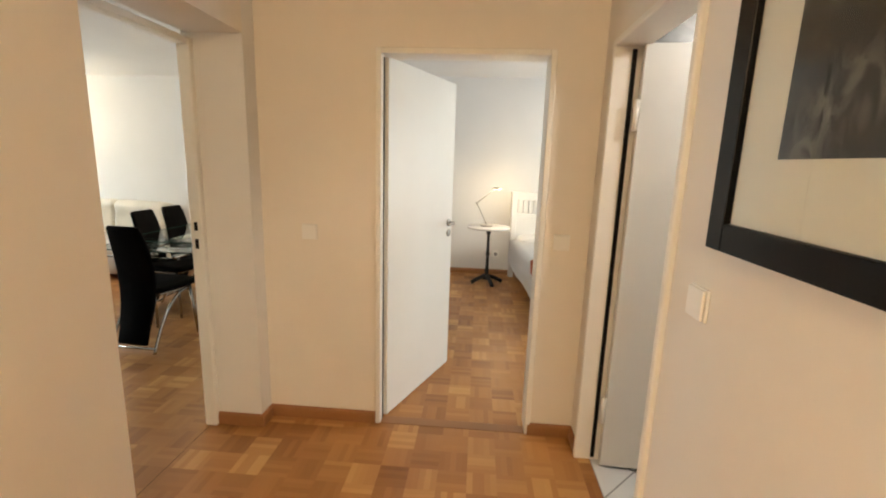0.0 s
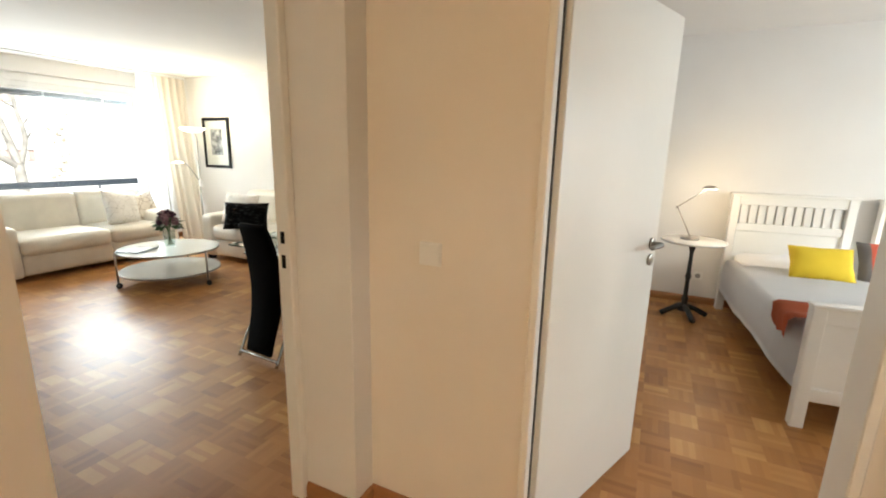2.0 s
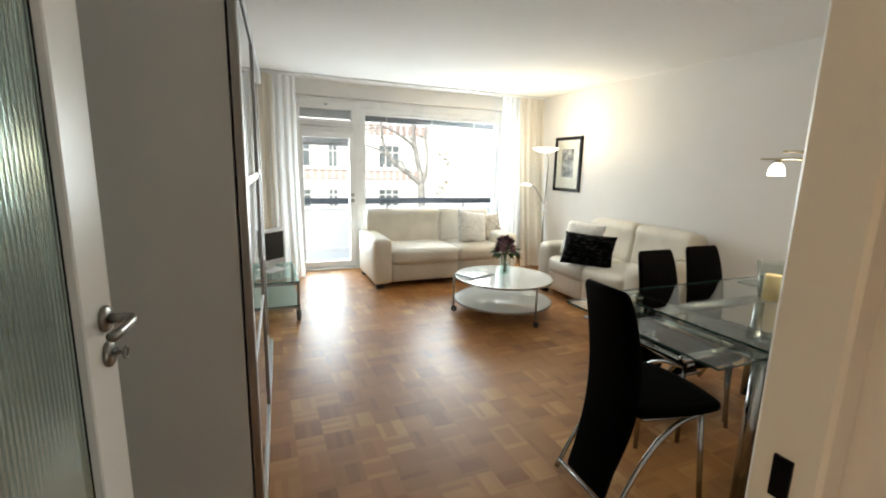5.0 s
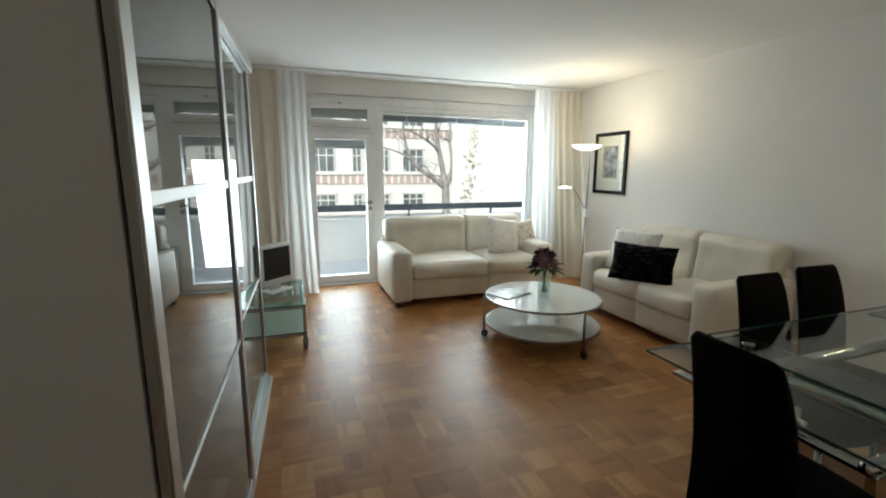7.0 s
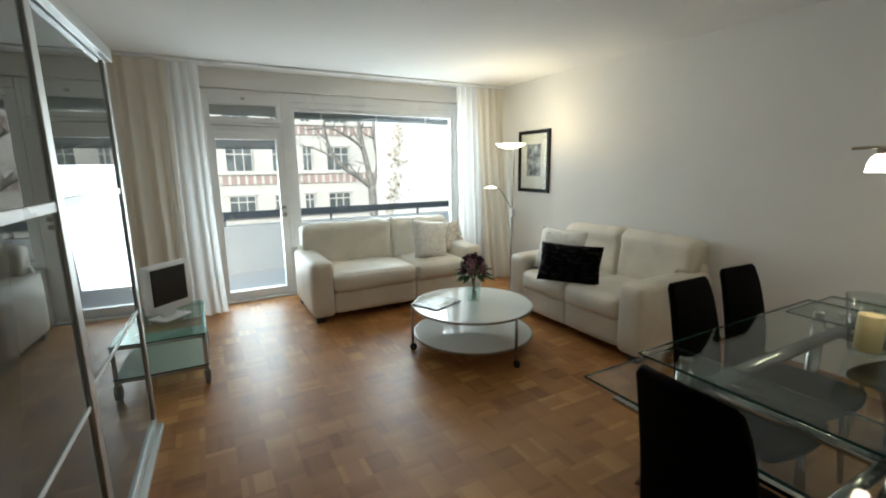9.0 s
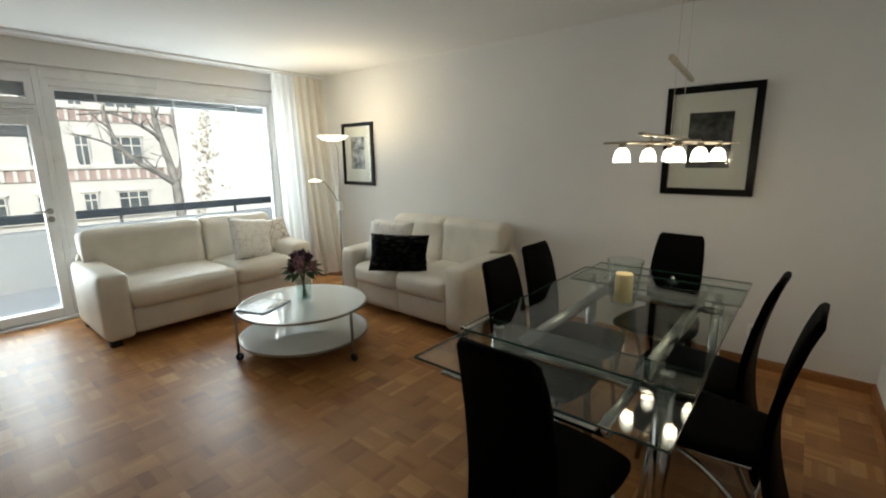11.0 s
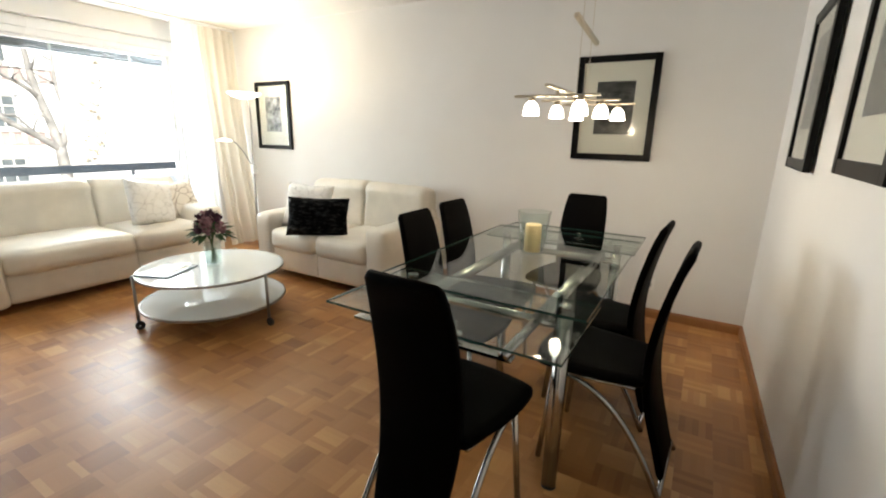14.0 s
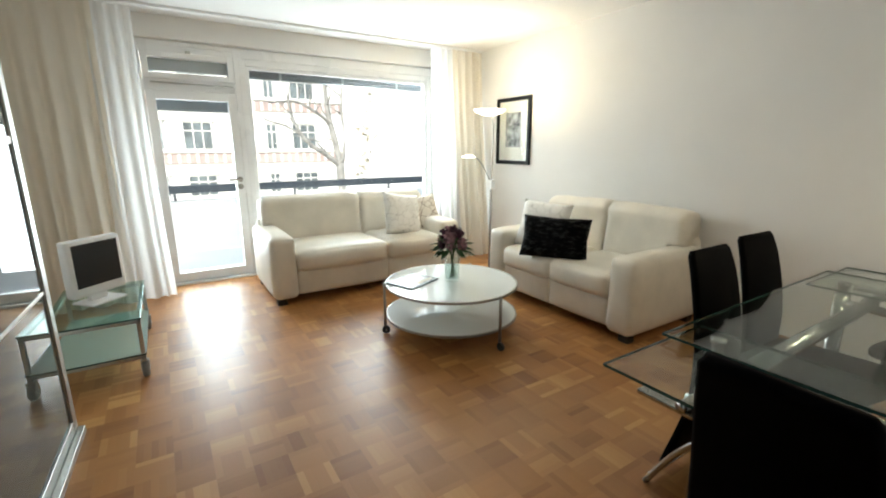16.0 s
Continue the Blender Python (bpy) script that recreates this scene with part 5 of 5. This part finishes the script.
def bed(label, x0, m):
    ob = thing("bed", None, None, label, "bed", m=m)
    w = 0.92
    for x in (0.0, w - 0.065):
        part("head_post", box((x, 2.03, 0), (x + 0.065, 2.10, 1.10), 0.005), M["bed"], ob)
        part("foot_post", box((x, 0.0, 0), (x + 0.065, 0.065, 0.685), 0.005), M["bed"], ob)
    part("head_cap", box((-0.01, 2.02, 1.10), (w + 0.01, 2.11, 1.125), 0.005), M["bed"], ob)
    part("foot_cap", box((-0.005, -0.005, 0.685), (w + 0.005, 0.07, 0.705), 0.005), M["bed"], ob)
    part("head_rail", boxes(((0.065, 2.04, 1.02), (w - 0.065, 2.09, 1.10)), ((0.065, 2.04, 0.78), (w - 0.065, 2.09, 0.85)), bevel=0.003, segments=1), M["bed"], ob)
    part("head_panel", box((0.065, 2.055, 0.32), (w - 0.065, 2.075, 0.78)), M["bed"], ob)
    for k in range(11):
        x = 0.095 + k * (w - 0.23) / 10
        part("slat", box((x - 0.012, 2.055, 0.85), (x + 0.042, 2.075, 1.02), 0.002, 1), M["bed"], ob)
    part("foot_panel", box((0.065, 0.025, 0.18), (w - 0.065, 0.04, 0.60)), M["bed"], ob)
    part("foot_rail", boxes(((0.065, 0.012, 0.60), (w - 0.065, 0.054, 0.685)), ((0.065, 0.012, 0.16), (w - 0.065, 0.054, 0.235)), bevel=0.003, segments=1), M["bed"], ob)
    for x in (0.02, w - 0.045):
        part("side_rail", box((x, 0.065, 0.22), (x + 0.025, 2.03, 0.36), 0.003, 1), M["bed"], ob)
    part("mattress", soft_box((0.04, 0.07, 0.25), (w - 0.04, 2.03, 0.49), 0.05, 0.01, 6), M["cover"], ob, "white mattress", True)
    bm = bmesh.new()
    n, k = 40, 26
    g = []
    for i in range(n + 1):
        row = []
        for j in range(k + 1):
            u, v = i / n, j / k
            y = 0.075 + 1.74 * u
            s = (v - 0.5) * 1.54
            half = w / 2 + 0.025 - 0.075 * max(0.0, 1 - u / 0.12)
            drop = max(0, abs(s) - half)
            x = w / 2 + math.copysign(min(abs(s), half) + 0.02 * math.sin(drop * 9), s)
            z = 0.535 - drop + 0.02 * math.cos(s * 3) + 0.012 * noise.noise((x * 5, y * 5, 0.3)) + 0.012 * math.sin(y * 6 + s * 4) * (drop > 0)
            row.append(bm.verts.new((x, y, z)))
        g.append(row)
    for i in range(n):
        for j in range(k):
            bm.faces.new((g[i][j], g[i + 1][j], g[i + 1][j + 1], g[i][j + 1]))
    bmesh.ops.solidify(bm, geom=bm.faces[:], thickness=0.02)
    part("duvet", bm, M["cover"], ob, "white duvet hanging over the side", True)
    bm = soft_box((0.08, 1.60, 0.47), (w - 0.08, 2.01, 0.585), 0.055, 0.03, 8, 0.006, x0)
    part("pillow", bm, M["cover"], ob, "white pillow", True)
    return ob


bed("white painted wooden bed with slatted headboard, made up", 0.0, pose(0.03, 6.15, 0, 0, 0, 4.4))
bed("second white painted wooden bed with slatted headboard", 2.0, pose(1.03, 6.165, 0, 0, 0, 3.0))
cushion("bright yellow cushion lying on the bed", 0.42, 0.28, 0.12, M["yellow"], pose(0.43, 7.58, 0.655, -32, 0, 4), 12)
cushion("orange and grey striped cushion on the second bed", 0.50, 0.34, 0.13, M["stripe"], pose(0.93, 7.74, 0.665, -28, 0, 2), 15)
cushion("orange cushion lying on the second bed", 0.46, 0.30, 0.12, M["orange"], pose(1.20, 7.50, 0.635, -60, 0, 0), 17)
bm = bmesh.new()
g = []
for i in range(13):
    row = []
    for j in range(27):
        u, v = i / 12, j / 26
        s = (v - 0.5) * 1.26
        half = 0.515
        drop = max(0, abs(s) - half)
        row.append(bm.verts.new((0.48 + math.copysign(min(abs(s), half), s) + math.copysign(0.012 * math.sin(8 * drop + 9 * u), s), 6.245 + 0.36 * u + 0.10 * v + 0.03 * math.sin(4 * v),
                                 0.583 - drop + 0.012 * math.sin(9 * u + 3 * v))))
    g.append(row)
for i in range(12):
    for j in range(26):
        bm.faces.new((g[i][j], g[i + 1][j], g[i + 1][j + 1], g[i][j + 1]))
bmesh.ops.solidify(bm, geom=bm.faces[:], thickness=0.012)
thing("throw_blanket", bm, M["orange"], "burnt orange throw folded across the bed foot", "blanket", smooth=True)

st = thing("side_table", None, None, "round white topped side table on black cast iron base", "table", m=pose(-0.42, 7.80, 0))
part("tabletop", lathe(((0, 0.695), (0.25, 0.695), (0.262, 0.702), (0.262, 0.712), (0.255, 0.718), (0, 0.718)), 48), M["marble"], st, "round white top", True)
part("column", lathe(((0.06, 0.06), (0.03, 0.10), (0.024, 0.14), (0.03, 0.17), (0.02, 0.2), (0.017, 0.35), (0.027, 0.38), (0.018, 0.41), (0.016, 0.60), (0.03, 0.66), (0.10, 0.68), (0.10, 0.694), (0, 0.694)), 24), M["iron"], st, "turned cast iron column", True)
for k in range(4):
    a = radians(20 + 90 * k)
    c, s = math.cos(a), math.sin(a)
    part("leg", tube(arc([(0.02 * c, 0.02 * s, 0.10), (0.10 * c, 0.10 * s, 0.075), (0.16 * c, 0.16 * s, 0.045), (0.20 * c, 0.20 * s, 0.022)], 5), 0.024, 10, None), M["iron"], st, "cast iron claw leg", True)

bl = thing("table_lamp", None, None, "jointed metal desk lamp, lit, on the side table", "lamp", m=pose(-0.45, 7.80, 0.718))
part("base", lathe(((0, 0), (0.075, 0), (0.075, 0.012), (0.06, 0.022), (0, 0.024)), 28), M["steel"], bl, smooth=True)
part("lower_arm", tube([(0.0, 0, 0.02), (-0.13, 0, 0.28)], 0.006), M["steel"], bl, smooth=True)
part("upper_arm", tube([(-0.13, 0, 0.28), (0.08, 0, 0.455)], 0.005), M["steel"], bl, smooth=True)
part("joint", lathe(((0, -0.012), (0.012, -0.012), (0.012, 0.012), (0, 0.012)), 14, (-0.13, 0, 0.28)), M["steel"], bl, smooth=True)
part("head", lathe(((0, 0.47), (0.035, 0.466), (0.062, 0.448), (0.060, 0.444), (0, 0.452)), 26, (0.10, 0, 0.01)), M["steel"], bl, "round metal lamp head", True)
part("bulb", lathe(((0, 0.448), (0.045, 0.4445), (0.045, 0.440), (0, 0.438)), 20, (0.10, 0, 0.01)), M["bowl"], bl, "lit bulb", True)
point_lamp("bedside_bulb", (-0.28, 7.80, 1.13), 2.2, WARM, 0.03)
thing("ceiling_hook_lamp", tube(arc([(1.2, 7.0, TOP + 0.09), (1.35, 7.02, TOP + 0.03), (1.55, 7.0, TOP + 0.05)], 5), 0.006), M["steel"], "thin curved metal ceiling lamp arm in bedroom", "lamp")

# ---------------------------------------------------------------- outside
thing("balcony_floor", box((-9.45, 2.6, -0.25), (-7.95, 9.4, -0.03)), M["concrete"], "pale grey balcony floor slab", "balcony", "structure")
thing("balcony_parapet", boxes(((-9.50, 2.6, -0.25), (-9.36, 9.4, 0.60)), ((-9.52, 2.6, 0.601), (-9.33, 9.4, 0.64)), bevel=0.006), M["concrete"], "white painted balcony parapet", "parapet", "structure")
rl = thing("balcony_rail", box((-9.46, 2.6, 0.735), (-9.38, 8.85, 0.835), 0.006), M["rail"], "dark blue-grey balcony hand rail", "railing", "structure")
for y in (3.2, 4.7, 6.2, 7.7, 8.8):
    part("post", box((-9.435, y - 0.015, 0.64), (-9.405, y + 0.015, 0.735)), M["rail"], rl)
thing("ground", box((-300, -300, -6.4), (300, 300, -6.0)), M["asphalt"], "grey street ground below", "ground", "structure")


def facade(name, x, y0, y1, first, z1, floors, label):
    """A town house front that looks towards +x, with storeys of framed windows."""
    ob = thing(name, None, None, label, "building", m=pose(0, 0, 0))
    part("wall", box((x - 10, y0, -6), (x, y1, z1)), M["stucco"], ob, "pale plaster front")
    part("roof", box((x - 10.3, y0 - 0.3, z1 + 0.002), (x + 0.5, y1 + 0.3, z1 + 0.5), 0.05), M["slate"], ob, "tiled eaves")
    for fl, (zb, zt, style) in enumerate(floors):
        if style == "brick":
            part("brick_band", box((x + 0.002, y0, zb - 1.0), (x + 0.07, y1, zb - 0.25)), M["brick"], ob, "red brick band")
        part("cornice", box((x + 0.001, y0, zb - 0.22), (x + 0.20, y1, zb - 0.05), 0.02), M["stucco"], ob)
        for run in range(5):
            for off, hw, lights in ((0.0, 1.0, 3), (-2.65, 0.42, 2), (-5.1, 0.42, 2)):
                yc = first - 8.0 * run + off
                if yc < y0 + 1.2 or yc > y1 - 0.3:
                    continue
                w = part("window", box((x + 0.003, yc - hw, zb), (x + 0.03, yc + hw, zt)), M["dark_glass"], ob, "dark window glass")
                bars = [((x + 0.031, yc - hw + 0.08, z0), (x + 0.089, yc + hw - 0.08, z0 + 0.09)) for z0 in (zb, zb + (zt - zb) * 0.66, zt - 0.09)]
                bars += [((x + 0.03, yc - hw + (2 * hw - 0.08) * q / lights, zb), (x + 0.09, yc - hw + (2 * hw - 0.08) * q / lights + 0.08, zt)) for q in range(lights + 1)]
                part("window_frame", boxes(*bars), M["stucco"], w, "white casement frame")
                part("sill", box((x + 0.002, yc - hw - 0.1, zb - 0.10), (x + 0.22, yc + hw + 0.1, zb - 0.002), 0.02), M["stucco"], ob)
                part("lintel", box((x + 0.002, yc - hw - 0.12, zt + 0.002), (x + 0.16, yc + hw + 0.12, zt + 0.16), 0.02), M["stucco"], ob)
        if style == "brick":
            for q in range(int((y1 - y0) / 0.62)):
                part("baluster", box((x + 0.072, y0 + 0.3 + q * 0.62, zb - 0.98), (x + 0.13, y0 + 0.5 + q * 0.62, zb - 0.27)), M["stucco"], ob, "white upright on the brick band")
    return ob


facade("apartment_house", -42.0, -23.0, 20.6, 15.35, 13.0, [(-2.4, -0.75, ""), (1.14, 3.24, "brick"), (5.2, 7.2, "brick"), (9.0, 11.0, "")], "old town house with pale plaster and brick bands")
gable = thing("gable_house", None, None, "plain white gable wall with dry climbing plant", "building", m=pose(0, 0, 0))
bm = bmesh.new()
plan = ((-12.5, 8.13), (-12.5, 34.0), (-27.0, 34.0), (-27.0, 14.65))
low, high = [[bm.verts.new((x, y, z)) for x, y in plan] for z in (-6.0, 13.0)]
for i in range(4):
    bm.faces.new((low[i], low[(i + 1) % 4], high[(i + 1) % 4], high[i]))
bm.faces.new(high)
part("wall", bm, M["render"], gable, "blank white rendered gable wall")
part("coping", box((-12.9, 8.25, 13.002), (-12.35, 34.0, 13.2), 0.03), M["slate"], gable, "dark coping along the wall top")
rng = random.Random(21)
bm = bmesh.new()
for k in range(1300):
    z = rng.uniform(-6, 2.9)
    drift = 0.26 * max(0.0, z - 0.4) + 0.10 * math.sin(2.1 * z)
    y = 8.30 + drift + rng.gauss(0, 0.11 if z > 0.4 else 0.17)
    if k % 9 == 0:
        y, z = 9.05 + rng.gauss(0, 0.10), rng.uniform(-6, 1.0)
    if y < 8.16:
        continue
    s_ = rng.uniform(0.015, 0.04)
    c = Vector((-12.485 + rng.uniform(0, 0.05), y, z))
    a = Vector((rng.uniform(-0.4, 0.4), rng.gauss(0, 1), rng.gauss(0, 1))).normalized() * s_
    d = Vector((rng.uniform(0.2, 0.8), rng.gauss(0, 1), rng.gauss(0, 1))).normalized() * s_
    bm.faces.new([bm.verts.new(p) for p in (c - a, c + d, c + a, c - d)])
part("climbing_plant", bm, M["ivy"], gable, "dry brown climbing plant")


def bare_tree(label, base, seed, limbs):
    """A winter tree: trunk, given main limbs, and twigs that branch at random from them."""
    rng = random.Random(seed)
    ob = thing("street_tree", None, None, label, "tree", m=pose(*base))
    trunk, twigs = bmesh.new(), bmesh.new()

    def twig(p, d, length, r, depth):
        pts, rad, q = [Vector(p)], [r], Vector(p)
        for i in range(4):
            d = (d + Vector((rng.gauss(0, 0.16), rng.gauss(0, 0.16), rng.gauss(0.03, 0.10)))).normalized()
            q = q + d * length / 4
            pts.append(Vector(q))
            rad.append(r * (1 - 0.18 * (i + 1)))
        add_tube(twigs, pts, r, 5, rad)
        if depth < 2:
            for _ in range(2):
                k = rng.randint(1, 4)
                side = Vector((rng.gauss(0, 1), rng.gauss(0, 1), rng.gauss(0.1, 0.6))).normalized()
                twig(pts[k], (d * 0.7 + side * 0.7).normalized(), length * rng.uniform(0.5, 0.75), rad[k] * 0.6, depth + 1)
    for points, r0, r1 in limbs:
        pts = arc(points, 6)
        rad = [r0 + (r1 - r0) * i / (len(pts) - 1) for i in range(len(pts))]
        add_tube(trunk, pts, r0, 9, rad)
        if r1 < 0.06:
            for i in range(5, len(pts), 3):
                d = (pts[i] - pts[i - 1]).normalized()
                side = Vector((rng.gauss(0, 1), rng.gauss(0, 1), rng.gauss(0.3, 0.5))).normalized()
                twig(pts[i], (d * 0.6 + side * 0.8).normalized(), rng.uniform(0.5, 1.0), rad[i] * 0.55, 0)
    part("trunk", trunk, M["bark"], ob, "grey trunk and main limbs", True)
    part("crown", twigs, M["bark"], ob, "bare twigs", True)
    return ob


bare_tree("bare street tree in front of the balcony", (-18.0, 9.95, 0.0), 11, [
    (((0, 0.1, -6.0), (0, 0.08, -3.0), (0, 0.02, -0.5), (0, -0.02, 0.78)), 0.20, 0.13),
    (((0, -0.02, 0.70), (0.1, -0.55, 1.10), (0.2, -1.1, 1.45), (0.3, -1.55, 2.05), (0.4, -1.75, 2.9)), 0.10, 0.035),
    (((0, 0, 0.75), (-0.1, -0.12, 1.5), (-0.1, -0.3, 2.4), (0, -0.42, 3.4), (0.1, -0.5, 4.6)), 0.12, 0.035),
    (((-0.1, -0.25, 2.1), (0.1, -0.8, 2.45), (0.2, -1.5, 2.75), (0.3, -2.3, 2.65)), 0.06, 0.02),
    (((0, 0.02, 0.72), (0.05, 0.22, 1.6), (0, 0.12, 2.6), (-0.1, 0.3, 3.9)), 0.08, 0.03),
    (((0.25, -1.3, 1.7), (0.3, -1.9, 2.0), (0.4, -2.5, 2.15)), 0.04, 0.015),
])

# ---------------------------------------------------------------- bathroom tiles
tile_mesh = finish(box((-0.146, -0.146, -0.006), (0.146, 0.146, 0.0), 0.0015, 1), "tile", M["tile"])
c45 = math.sqrt(0.5)
for i in range(-12, 13):
    for j in range(-12, 13):
        x, y = 0.9 + (i - j) * 0.3 * c45, 3.6 + (i + j) * 0.3 * c45
        if 0.30 < x < 1.68 and 2.82 < y < 4.45:
            t = new("tile", tile_mesh)
            t.parent = floor_bath
            t.matrix_local = pose(x, y, 0.001, 0, 0, 45)
edge = bmesh.new()
for i in range(-12, 13):
    for j in range(-12, 13):
        x, y = 0.9 + (i - j) * 0.3 * c45, 3.6 + (i + j) * 0.3 * c45
        if 0.30 < x < 1.68 and 2.82 < y < 4.45:
            continue
        if -0.05 < x < 2.0 and 2.5 < y < 4.75:
            r = bmesh.ops.create_grid(edge, x_segments=1, y_segments=1, size=0.146, matrix=pose(x, y, -0.0035, 0, 0, 45))
for co, no in (((0.066, 0, 0), (-1, 0, 0)), ((1.9, 0, 0), (1, 0, 0)), ((0, 4.66, 0), (0, 1, 0)), ((0, 2.6, 0), (0, -1, 0))):
    bmesh.ops.bisect_plane(edge, geom=edge.verts[:] + edge.edges[:] + edge.faces[:], plane_co=co, plane_no=no, clear_outer=True)
tagged(part("cut_tiles", edge, M["tile"], floor_bath, "cut white edge tiles"), kind="stuff")

# ---------------------------------------------------------------- parquet, laid last
near = lay_parquet(floor_living, -7.65, 3.40, EAST - 0.002, BACK, lambda x, y: -5.35 < x < -2.95 and 4.42 < y < 6.72)
lay_parquet(floor_hall, EAST + 0.001, -0.4, 0.06, 4.76)
lay_parquet(floor_bedroom, -1.702, 4.76, 3.0, 8.30)
shared = []
for flip in (False, True):
    v, f = BLOCKS[int(flip)]
    me = bpy.data.meshes.new("parquet_block")
    me.from_pydata(v, [], f)
    me.materials.append(M["parquet"])
    shared.append(me)
for x, y, k in near:
    ob = new("parquet_block", shared[k])
    ob.parent = floor_living
    ob.location = (x, y, 0)
